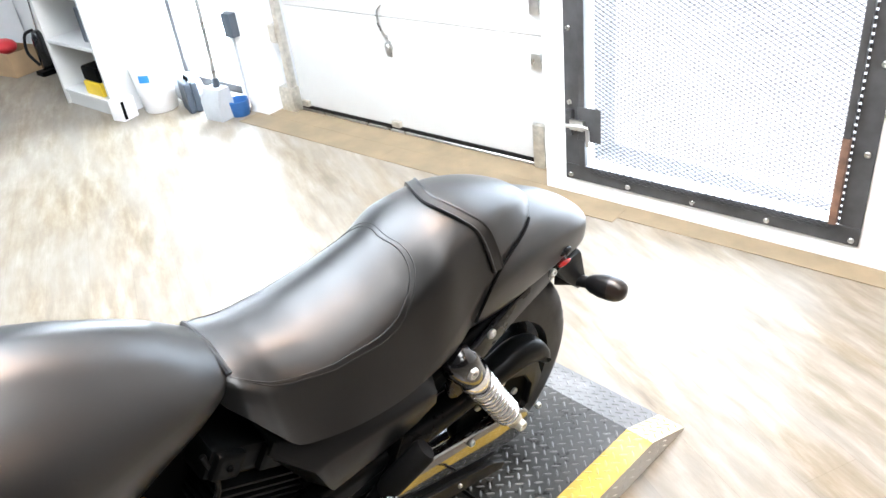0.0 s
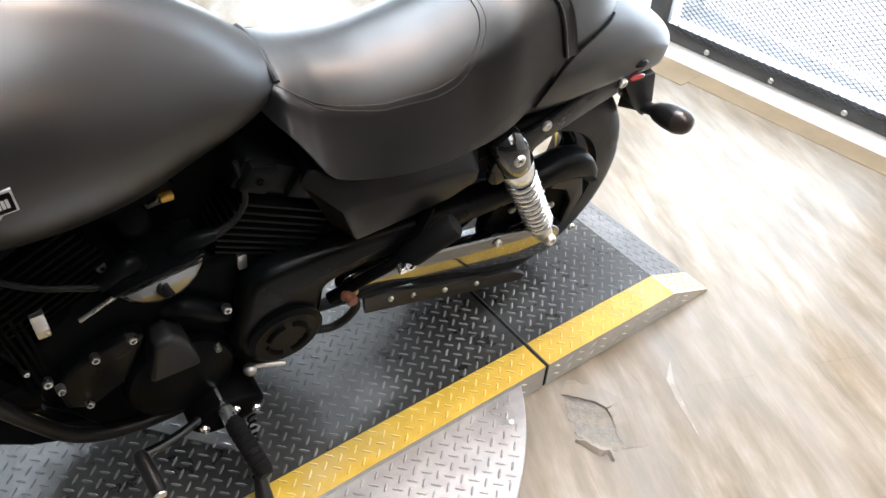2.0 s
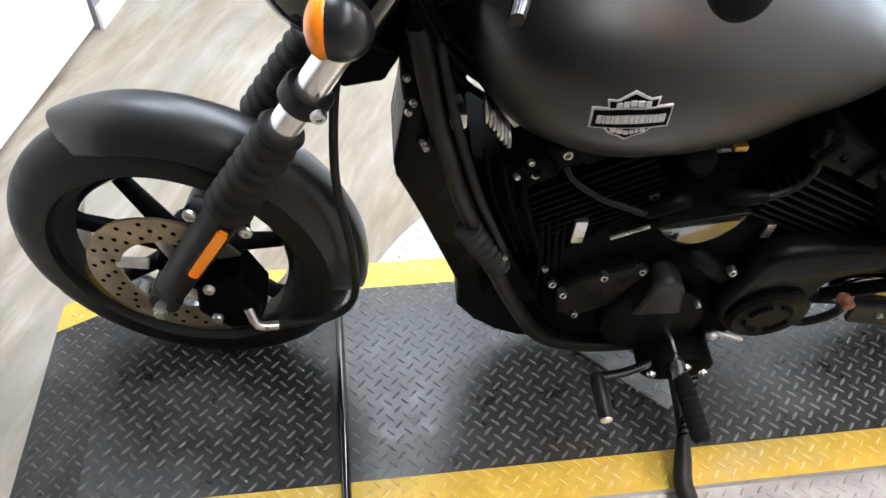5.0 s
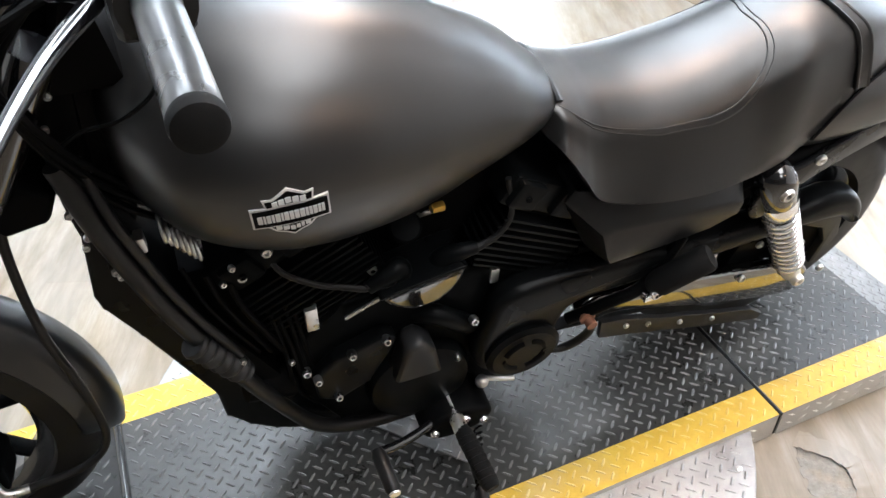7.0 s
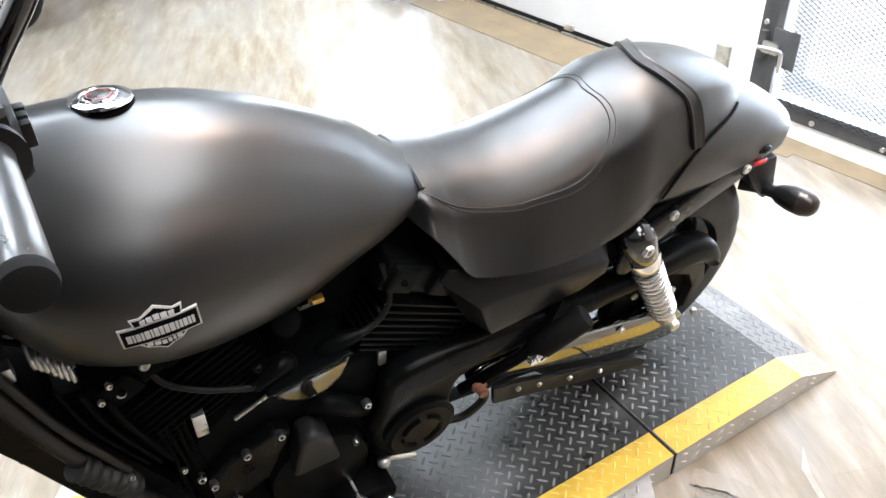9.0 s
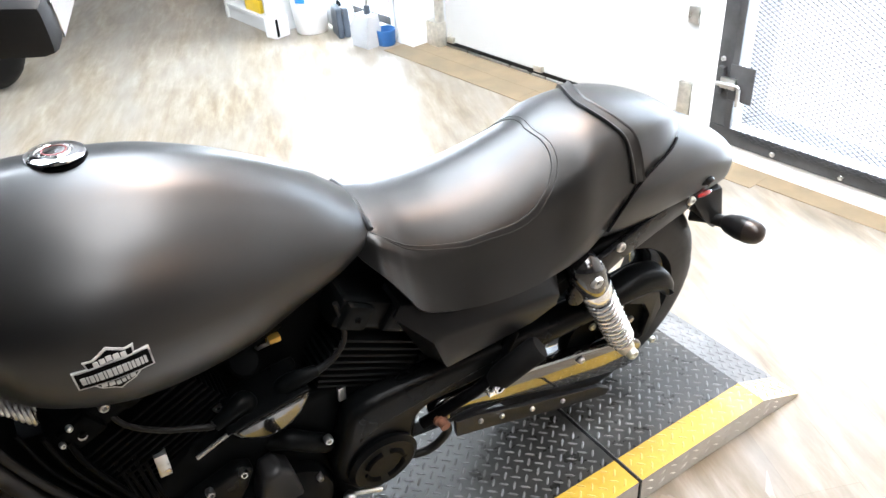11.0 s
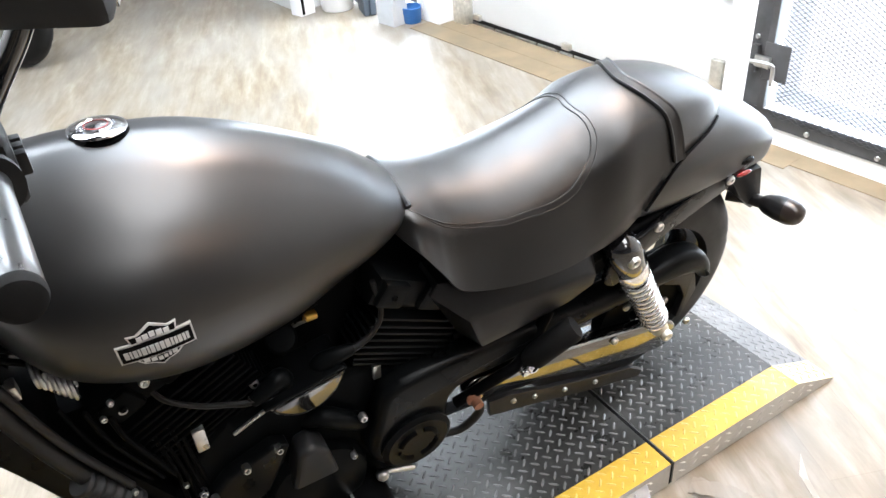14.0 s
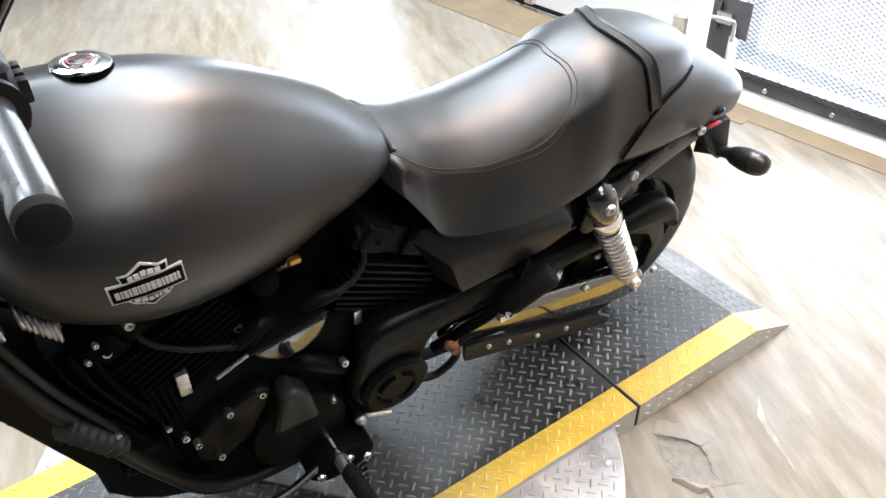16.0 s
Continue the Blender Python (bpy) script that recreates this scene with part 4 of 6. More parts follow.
def tank_ring(x, w, zb, zt):
    """A full belly under a softly peaked crown, with a low step along either side of the spine."""
    ring = []
    fade = max(0.0, min(1.0, (-0.50 - x) / 0.08, (x + 0.97) / 0.06))
    for _, y, z in superring(x, w, zb, zt, 72, 2.5, 0, 1.66):
        if z > (zb + zt) / 2:
            edge = min(1.0, max(0.0, (0.062 - abs(y)) / 0.007))
            z += 0.0022 * fade * edge * edge * (3 - 2 * edge)
        ring.append((x, y, z))
    return ring


tank = part("fuel_tank", rings([tank_ring(*r) for r in spline_rows(TANK, 5)]), M_PAINT, bike, "matte black teardrop fuel tank", smooth=60)
CAP = ((-0.813, 0.018, 0.943), (0.05, 0.17, 1))
part("cap_ring", lathe([(0.026, -0.014), (0.0345, -0.014), (0.0340, -0.003), (0.026, -0.002)], *CAP, 44, closed=True), M_DARK, tank, "black filler ring")
capob = part("filler_cap", lathe([(0, -0.003), (0.0315, -0.0005), (0.0332, 0.0015), (0.0322, 0.0040), (0.0262, 0.0060), (0.0208, 0.0062), (0.0198, 0.0050), (0.0176, 0.0050), (0.0166, 0.0064), (0.0095, 0.0072), (0, 0.0074)], *CAP, 44), M_CHROME, tank, "chrome filler cap")
part("cap_ring_inner", lathe([(0.0125, 0.0060), (0.0137, 0.0059), (0.0137, 0.0071), (0.0125, 0.0073)], *CAP, 32, closed=True), M_DULLRED, capob, "dull red ring")

# seat
SEAT = [(-0.495, 0.05, 0.728, 0.746), (-0.485, 0.080, 0.712, 0.756), (-0.462, 0.116, 0.690, 0.757), (-0.438, 0.132, 0.654, 0.753), (-0.418, 0.1385, 0.622, 0.749), (-0.39, 0.143, 0.606, 0.744), (-0.32, 0.154, 0.594, 0.738), (-0.24, 0.157, 0.588, 0.748), (-0.17, 0.151, 0.589, 0.769),
        (-0.11, 0.142, 0.594, 0.790), (-0.065, 0.130, 0.610, 0.802), (-0.03, 0.122, 0.642, 0.803), (0.005, 0.115, 0.680, 0.799), (0.045, 0.103, 0.696, 0.790), (0.085, 0.090, 0.703, 0.777), (0.12, 0.074, 0.706, 0.762), (0.15, 0.054, 0.708, 0.746), (0.170, 0.034, 0.710, 0.731), (0.178, 0.014, 0.712, 0.721)]
# section: a soft crown out to the piping, then a skirt that flares downwards
SKIN = [(0, 0), (0.15, 0.010), (0.30, 0.042), (0.43, 0.095), (0.54, 0.165), (0.63, 0.245), (0.685, 0.31), (0.72, 0.385), (0.765, 0.50), (0.82, 0.62), (0.885, 0.75), (0.95, 0.88), (0.985, 0.95), (0.95, 0.99), (0.78, 1.0), (0.4, 1.0), (0, 1.0)]

# the pillion pad is squarer: a nearly flat top that turns down over a firm edge
PILLION = [(0, 0), (0.15, 0.006), (0.30, 0.024), (0.43, 0.050), (0.54, 0.082), (0.63, 0.120), (0.70, 0.165), (0.755, 0.23), (0.80, 0.32), (0.845, 0.44), (0.89, 0.59), (0.94, 0.79), (0.985, 0.95)] + SKIN[13:]


def skin_at(x):
    f = max(0.0, min(1.0, (x + 0.175) / 0.09))
    f = f * f * (3 - 2 * f)
    return [(a + (c - a) * f, b + (d - b) * f) for (a, b), (c, d) in zip(SKIN, PILLION)]


def seat_ring(x, w, zb, zt):
    half = [(w * a, zt - (zt - zb) * b) for a, b in skin_at(x)]
    return [(x, y, z) for y, z in half] + [(x, -y, z) for y, z in half[-2:0:-1]]


seat = part("seat", rings([seat_ring(*r) for r in spline_rows(SEAT, 5)]), M_SEAT, bike, "black vinyl two-up seat with stitched rider panel", smooth=60)


def on_seat(x, u):
    """A point on the seat's skin: u from -1 (left edge) over 0 (crest) to 1."""
    xs = np.array(SEAT)
    w, zb, zt = (float(np.interp(x, xs[:, 0], xs[:, i])) for i in (1, 2, 3))
    f = min(abs(u), 0.985)
    skin = skin_at(x)[:13]
    drop = float(np.interp(f, [p[0] for p in skin], [p[1] for p in skin]))
    return Vector((x, math.copysign(w * f, u), zt - (zt - zb) * drop))


strap = []
for k in range(41):
    u = -1 + 2 * k / 40
    p = on_seat(-0.046 + 0.056 * abs(u) ** 1.5, u * 0.97)
    strap.append(p + (p - Vector((p.x, 0, 0.66))).normalized() * (0.0015 + 0.006 * max(0.0, abs(u) - 0.55)))
sl = []
for i, p in enumerate(strap):
    o = (p - Vector((p.x, 0, 0.62))).normalized()
    sl.append([p + Vector((dx, 0, 0)) + o * h for dx, h in ((-0.0115, -0.002), (-0.0120, 0.0035), (-0.0105, 0.0055), (-0.0085, 0.0050), (-0.0072, 0.0036), (0.0072, 0.0036), (0.0085, 0.0050), (0.0105, 0.0055), (0.0120, 0.0035), (0.0115, -0.002))])
part("grab_strap", rings(sl), M_SEAT, seat, "black passenger strap")
HEM = [(-0.455, 0.60), (-0.42, 0.655), (-0.355, 0.69), (-0.30, 0.70), (-0.21, 0.71), (-0.173, 0.66), (-0.148, 0.57), (-0.136, 0.44), (-0.133, 0.25), (-0.138, 0.0)]
for off in (0.0, 0.008):
    run = [(x - off, -u + off * 4) for x, u in HEM] + [(x - off, u - off * 4) for x, u in HEM[-2::-1]]
    ring = [on_seat(p.x, p.y) + Vector((0, 0, 0.0004)) for p in spline([(x, u, 0) for x, u in run], 6)]
    part("piping", tube(ring, 0.0011 if off else 0.0008, 6), M_SEAT, seat, "stitched piping")
part("tank_trim", tube([on_seat(-0.462, u) + Vector((0, 0, 0.004)) for u in np.linspace(-0.55, 0.55, 17)], 0.005, 8), M_SEAT, seat)

# dark tube standing in for the shadow in the gap between seat and tail
for s in (-1, 1):
    edge = [(x, s * (0.985 * w + 0.002), zb + 0.002) for x, w, zb, _ in spline_rows(SEAT, 3) if -0.062 < x < 0.15]
    part("seat_shadow_line", tube(edge, 0.0028, 8), M_DARK, seat, "dark tube drawing the shadow line under the seat")

# tail
TAIL = [(-0.09, 0.112, 0.58, 0.66), (-0.02, 0.121, 0.575, 0.698), (0.06, 0.119, 0.570, 0.716), (0.13, 0.110, 0.565, 0.716), (0.20, 0.097, 0.558, 0.700), (0.27, 0.08, 0.548, 0.668), (0.33, 0.058, 0.538, 0.628), (0.365, 0.03, 0.535, 0.59), (0.372, 0.008, 0.545, 0.57)]
part("tail_section", loft(TAIL, 40, 4.2, 5, 2.6), M_PAINT, bike, "matte black rear mudguard tail", smooth=60)
for s in (-1, 1):
    st = pad([(-0.118, 0.490), (-0.113, 0.538), (-0.09, 0.566), (-0.05, 0.575), (0.041, 0.592), (0.144, 0.608), (0.210, 0.612), (0.236, 0.601), (0.240, 0.580), (0.191, 0.557), (0.107, 0.549), (0.0, 0.536), (-0.045, 0.520), (-0.066, 0.500), (-0.09, 0.474)], min(s * 0.126, s * 0.138), max(s * 0.126, s * 0.138), 0.003)
    for v in st.verts:
        v.co.y -= s * 0.050 * max(0.0, min(1.0, (v.co.x + 0.05) / 0.29))
    strut = part("tail_strut", st, M_STRUT, bike, "gloss black tail strut with a hooked shock mount")
    for x, y, z in ((-0.017, 0.132, 0.577), (0.182, 0.098, 0.580)):
        part("bolt", bolt((x, s * y, z), (0, s, 0), 0.0095, 0.007), M_STEEL, strut)
    part("side_marker", ball((0.226, s * 0.093, 0.575), 0.0085, scale=(2.2, 0.6, 0.7)), M_RED, strut, "small red side marker")
    part("strut_tip", ball((0.222, s * 0.092, 0.606), 0.010, scale=(1.8, 0.8, 0.8)), M_STRUT, strut)
tl = part("tail_light", prism([(0.325, 0.557), (0.366, 0.565), (0.369, 0.553), (0.325, 0.541)], -0.034, 0.034, 0.004, 2), M_RED, bike, "red tail light")
part("plate_bracket", prism([(0.22, 0.55), (0.31, 0.545), (0.345, 0.45), (0.325, 0.43), (0.275, 0.48)], -0.072, 0.072, 0.008, 2), M_PLASTIC, bike, "black plate bracket")
for s in (-1, 1):
    ax = Vector((0.017, s * 0.080, 0.018)).normalized()
    root = Vector((0.325, s * 0.088, 0.462))
    ind = part("rear_indicator", lathe([(0.0, 0), (0.013, 0.0), (0.020, 0.012), (0.0255, 0.035), (0.0265, 0.055), (0.0235, 0.072), (0.015, 0.083), (0, 0.087)], root, ax, 24), M_PLASTIC, bike, "black bullet rear indicator")
    part("lens", lathe([(0.0, 0.054), (0.0272, 0.054), (0.0262, 0.066), (0.0222, 0.078), (0.014, 0.086), (0, 0.089)], root, ax, 24), M_SMOKE, ind, "smoked amber lens")
    part("stalk", tube([root + ax * 0.005, root - ax * 0.03, (0.300, s * 0.025, 0.452)], [0.013, 0.014, 0.019], 14), M_PLASTIC, ind)

# shocks
for s in (-1, 1):
    a, b = Vector((-0.085, s * 0.125, 0.546)), Vector((0.086, s * 0.125, 0.245))
    d = (b - a).normalized()
    L = (b - a).length
    sh = part("shock_absorber", lathe([(0, -0.042), (0.012, -0.041), (0.022, -0.036), (0.030, -0.026), (0.0345, -0.012), (0.036, 0.004), (0.036, 0.044), (0.034, 0.049), (0, 0.05)], a, d, 36), M_GLOSS, bike, "chrome-sprung rear shock absorber")
    part("collar", tube([a + d * 0.046, a + d * 0.05, a + d * 0.088, a + d * 0.092], [0.0315, 0.034, 0.0325, 0.030], 32), M_SATIN, sh, "satin chrome preload collar")
    hel = []
    turns = 11.5
    e = d.orthogonal().normalized()
    f = d.cross(e)
    for k in range(int(turns * 22) + 1):
        t = k / (turns * 22)
        q = 2 * math.pi * turns * t
        hel.append(a + d * (0.093 + (L - 0.138) * t) + (e * math.cos(q) + f * math.sin(q)) * (0.0275 - 0.0035 * t))
    part("coil_spring", tube(hel, 0.0048, 10), M_SATIN, sh, "satin chrome coil spring")
    part("rod", tube([a + d * 0.08, b], 0.012, 14), M_DARK, sh)
    part("clevis", tube([b - d * 0.055, b - d * 0.03, b, b + d * 0.014], [0.012, 0.018, 0.019, 0.012], 14), M_ZINC, sh, "pale zinc lower eye")
    part("bolt", bolt(a + Vector((0, s * 0.03, 0)), (0, s, 0), 0.012, 0.010), M_STEEL, sh)
    part("bolt", bolt(b + Vector((0, s * 0.016, 0)), (0, s, 0), 0.013, 0.012), M_ZINC, sh)

# swingarm, belt and guards
sw = [(-0.37, 0.345), (-0.29, 0.338), (-0.10, 0.300), (0.075, 0.262), (0.13, 0.235), (0.14, 0.205), (0.10, 0.17), (-0.10, 0.222), (-0.29, 0.285), (-0.37, 0.285)]
for s in (-1, 1):
    arm = pad(sw, min(s * 0.092, s * 0.122), max(s * 0.092, s * 0.122), 0.007)
    for v in arm.verts:
        # the outer face leans out towards its lower edge
        if v.co.y * s > 0.10:
            v.co.y += s * 0.085 * (float(np.interp(v.co.x, [-0.37, 0.14], [0.32, 0.22])) - v.co.z)
    part("swingarm", arm, M_ARM, bike, "gloss black box swingarm")
rp_ = part("rear_pulley", lathe([(0.03, -0.012), (0.105, -0.014), (0.108, -0.01), (0.108, 0.01), (0.105, 0.014), (0.03, 0.012)], (RW.x, -0.078, RW.z), (0, 1, 0), 56, closed=True), M_ENGINE, bike, "black rear belt pulley")
for k in range(5):
    q = 2 * math.pi * k / 5
    part("bolt", bolt((RW.x + 0.06 * math.cos(q), -0.092, RW.z + 0.06 * math.sin(q)), (0, -1, 0), 0.008, 0.006), M_STEEL, rp_)
belt = []
for k in range(40):
    q = radians(-95 + 190 * k / 39)
    belt.append((RW.x + 0.111 * math.cos(q), RW.z + 0.111 * math.sin(q)))
for k in range(20):
    q = radians(95 + 170 * k / 19)
    belt.append((-0.49 + 0.052 * math.cos(q), 0.30 + 0.052 * math.sin(q)))
part("drive_belt", rings([[(x, -0.090, z), (x, -0.066, z), (x, -0.066, z - 0.004), (x, -0.090, z - 0.004)] for x, z in belt], close=True), M_RUBBER, bike, "black drive belt", smooth=0)
ug = part("upper_belt_guard", pad([(-0.235, 0.428), (-0.10, 0.425), (0.02, 0.432), (0.09, 0.445), (0.15, 0.428), (0.185, 0.385), (0.19, 0.352), (0.175, 0.345), (0.14, 0.375), (0.07, 0.385), (-0.10, 0.378), (-0.235, 0.372)], -0.128, -0.072, 0.018), M_COVER, bike, "black upper belt guard")
part("guard_web", prism([(0.09, 0.39), (0.165, 0.355), (0.185, 0.30), (0.165, 0.225), (0.15, 0.225), (0.155, 0.29), (0.13, 0.335), (0.08, 0.36)], -0.108, -0.09, 0.005, 2), M_PLASTIC, ug)
for x, z in ((-0.038, 0.275), (0.165, 0.225)):
    part("bolt", bolt((x, -0.122, z), (0, -1, 0), 0.008, 0.007), M_STEEL, bike, "bare steel bolt")
lg = part("lower_belt_guard", prism([(-0.34, 0.292), (-0.295, 0.284), (-0.19, 0.240), (-0.09, 0.205), (0.02, 0.168), (0.058, 0.138), (0.05, 0.122), (-0.089, 0.162), (-0.243, 0.216), (-0.335, 0.244)], -0.138, -0.126, 0.005, 2), M_PLASTIC, bike, "black lower belt guard blade")
for x, z in ((-0.285, 0.262), (-0.235, 0.243), (-0.16, 0.215), (-0.08, 0.188)):
    part("bolt", bolt((x, -0.138, z), (0, -1, 0), 0.0055, 0.005), M_STEEL, lg)

# side cover
SC_BASE = [(-0.452, 0.605), (-0.440, 0.628), (-0.300, 0.612), (-0.160, 0.582), (-0.142, 0.560), (-0.148, 0.520), (-0.200, 0.495), (-0.290, 0.478), (-0.378, 0.470), (-0.402, 0.500)]
SC_FACE = [(-0.402, 0.558), (-0.390, 0.567), (-0.295, 0.558), (-0.176, 0.553), (-0.158, 0.545), (-0.160, 0.522), (-0.205, 0.503), (-0.292, 0.491), (-0.374, 0.484), (-0.382, 0.500)]
for s in (-1, 1):
    b = rings([[(x, s * 0.06, z) for x, z in SC_BASE], [(x, s * 0.112, z) for x, z in SC_BASE], [(x * 0.93 + u * 0.07, s * 0.118, z * 0.93 + w * 0.07) for (x, z), (u, w) in zip(SC_BASE, SC_FACE)],
               [(x * 0.1 + u * 0.9, s * 0.147, z * 0.1 + w * 0.9) for (x, z), (u, w) in zip(SC_BASE, SC_FACE)], [(u, s * 0.150, w) for u, w in SC_FACE],
               [(-0.27 + (u + 0.27) * 0.93, s * 0.1515, 0.52 + (w - 0.52) * 0.86) for u, w in SC_FACE]])
    part("side_cover", b, M_SIDE, bike, "black plastic side cover with a sloped upper face", smooth=35)
part("rear_frame", block((-0.45, -0.055, 0.36), (-0.16, 0.055, 0.61), 0.02), M_DARK, bike)
for s in (-1, 1):
    part("frame_rail", tube([(-0.40, s * 0.09, 0.47), (-0.25, s * 0.10, 0.48), (-0.09, s * 0.105, 0.55), (0.05, s * 0.10, 0.575)], 0.014, 12, smooth=4), M_DARK, bike)

# engine
part("crankcase", prism([(-0.85, 0.27), (-0.80, 0.16), (-0.66, 0.105), (-0.50, 0.13), (-0.40, 0.22), (-0.39, 0.34), (-0.42, 0.44), (-0.56, 0.49), (-0.78, 0.49), (-0.86, 0.42)], -0.095, 0.12, 0.02, 3), M_ENGINE, bike, "black engine crankcase")


def cylinder(name, base, d, w, n, y0, metal, shift=0.0, bosses=(-0.045, 0.035)):
    """A finned cylinder on its barrel, with a head cover, along the direction d."""
    base, d = Vector(base), Vector((d[0], 0, d[1])).normalized()
    side = Vector((d.z, 0, -d.x))
    fm = Matrix(((side.x, 0, d.x, base.x), (0, 1, 0, base.y), (side.z, 0, d.z, base.z), (0, 0, 0, 1)))
    c = part(name, block((-w * 0.8, -y0 * 0.75, -0.07), (w * 0.8, y0 * 0.75, 0.15), 0.02, 3, m=fm), metal, bike, "black finned engine cylinder")
    for k in range(n):
        z = 0.004 + k * 0.0135
        cut = 0.006 * max(0, 2 - k) + 0.004 * max(0, k - n + 2)
        b = block((-w + cut, -y0 + cut * 0.4, z), (w - cut, y0 - cut * 0.4, z + 0.0050), 0.0016, 2)
        bmesh.ops.transform(b, matrix=fm, verts=b.verts)
        part("fin", b, metal, c)
    z = 0.010 + n * 0.0135
    hd = part("head_cover", block((-w * 0.88 + shift, -y0 * 0.93, z), (w * 0.88 + shift, y0 * 0.93, z + 0.055), 0.016, 4, m=fm), metal, c)
    for dx in bosses:
        part("head_boss", block((dx - 0.024, -y0 * 1.04, z + 0.006), (dx + 0.024, -y0 * 0.85, z + 0.052), 0.011, 4, m=fm), metal, hd)
        part("bolt", bolt(fm @ Vector((dx, -y0 * 1.04, z + 0.029)), (0, -1, 0), 0.005, 0.004), M_DARK, hd)
    return c


cylinder("front_cylinder", (-0.775, -0.005, 0.475), (-0.47, 0.88), 0.095, 10, 0.088, M_ENGINE)
cylinder("rear_cylinder", (-0.518, -0.005, 0.464), (0.50, 0.866), 0.086, 8, 0.10, M_CASE, -0.030, (-0.075, 0.005))
part("intake", tube([(-0.70, -0.02, 0.60), (-0.62, -0.02, 0.64)], 0.045, 16), M_DARK, bike)
part("air_box", block((-0.79, -0.045, 0.47), (-0.50, 0.10, 0.665), 0.02), M_DARK, bike, "black air box between the cylinders")
alt = part("alternator_cover", lathe([(0, 0), (0.088, 0), (0.091, 0.012), (0.084, 0.030), (0.060, 0.040), (0.02, 0.042), (0, 0.042)], (-0.662, -0.092, 0.248), (0, -1, 0.1), 40), M_CASE, bike, "black alternator cover")
part("starter_boss", prism([(-0.712, 0.30), (-0.692, 0.392), (-0.668, 0.398), (-0.645, 0.372), (-0.632, 0.30)], -0.140, -0.095, 0.012, 3), M_CAST, alt)
for x, z in ((-0.70, 0.205), (-0.62, 0.21), (-0.60, 0.30)):
    part("bolt", bolt((x, -0.112, z), (0, -1, 0), 0.006, 0.016), M_STEEL, alt)
ins = part("inspection_cover", prism([(-0.835, 0.345), (-0.80, 0.385), (-0.725, 0.415), (-0.70, 0.40), (-0.715, 0.36), (-0.745, 0.30), (-0.80, 0.27), (-0.83, 0.29)], -0.118, -0.09, 0.008, 3), M_COVER, bike, "satin black inspection cover")
for x, z in ((-0.719, 0.408), (-0.773, 0.395), (-0.828, 0.352), (-0.80, 0.29)):
    part("bolt", bolt((x, -0.116, z), (0, -1, 0.3), 0.0068, 0.014), M_STEEL, ins)
pul = part("pulley_cover", pad([(-0.575, 0.30), (-0.56, 0.375), (-0.53, 0.448), (-0.40, 0.458), (-0.25, 0.445), (-0.243, 0.408), (-0.29, 0.385), (-0.40, 0.378), (-0.425, 0.335), (-0.43, 0.27), (-0.46, 0.228), (-0.51, 0.218), (-0.555, 0.25)], -0.138, -0.09, 0.016), M_COVER, bike, "black front pulley cover")
part("disc_cover", lathe([(0, 0), (0.064, 0), (0.066, 0.010), (0.057, 0.016), (0.050, 0.014), (0, 0.015)], (-0.492, -0.136, 0.295), (0, -1, 0), 36), M_COVER, pul)
for k in range(4):
    q0 = radians(8 + 90 * k)
    sl = [(-0.492 + 0.036 * math.cos(q0 + t), -0.1515, 0.295 + 0.036 * math.sin(q0 + t)) for t in np.linspace(0, 1.15, 7)]
    part("slot", tube(sl, 0.0055, 8, flat=0.4), M_DARK, pul)
part("rusty_bolt", lathe([(0, 0), (0.0140, 0), (0.0140, 0.018), (0.0095, 0.021), (0.0095, 0.034), (0, 0.034)], (-0.374, -0.122, 0.326), (0, -1, 0), 14), M_RUST, bike, "rust-brown pivot bolt")
gloss = part("clutch_cover", pad([(-0.726, 0.512), (-0.714, 0.522), (-0.666, 0.528), (-0.608, 0.537), (-0.597, 0.528), (-0.600, 0.505), (-0.618, 0.480), (-0.645, 0.462), (-0.68, 0.463), (-0.712, 0.485)], -0.122, -0.055, 0.014), M_MIRROR, bike, "gloss black half-moon cover")
part("cover_top", pad([(-0.722, 0.519), (-0.666, 0.530), (-0.606, 0.540), (-0.604, 0.534), (-0.666, 0.524), (-0.720, 0.513)], -0.124, -0.050, 0.002), M_COVER, gloss)
for x, y, z in ((-0.579, -0.119, 0.397), (-0.727, -0.082, 0.54), (-0.841, -0.098, 0.354), (-0.898, -0.085, 0.60), (-0.862, -0.085, 0.635)):
    part("bolt", bolt((x, y, z), (0, -1, 0.2), 0.0075, 0.012), M_STEEL, bike, "bare steel bolt")
part("bright_bracket", block((-0.829, -0.10, 0.452), (-0.811, -0.085, 0.502), 0.003), M_STEEL, bike, "bright metal bracket")
part("bright_strip", tube([(-0.774, -0.102, 0.465), (-0.722, -0.102, 0.490)], 0.0035, 8), M_STEEL, bike, "bare metal strip")
part("tag", block((-0.546, -0.10, 0.445), (-0.532, -0.092, 0.478), 0.003), M_STEEL, bike, "bare metal tag")
part("gold_clip", block((-0.632, -0.070, 0.603), (-0.614, -0.058, 0.613), 0.003), M_GOLD, bike, "brass-coloured hose clip")
part("valve_stub", tube([(-0.652, -0.05, 0.588), (-0.632, -0.062, 0.604)], 0.006, 12), M_STEEL, bike)
part("valve_cap", lathe([(0, 0), (0.022, 0), (0.024, 0.006), (0.02, 0.012), (0, 0.013)], (-0.672, -0.065, 0.585), (-0.1, -0.6, 0.8), 20), M_ENGINE, bike)
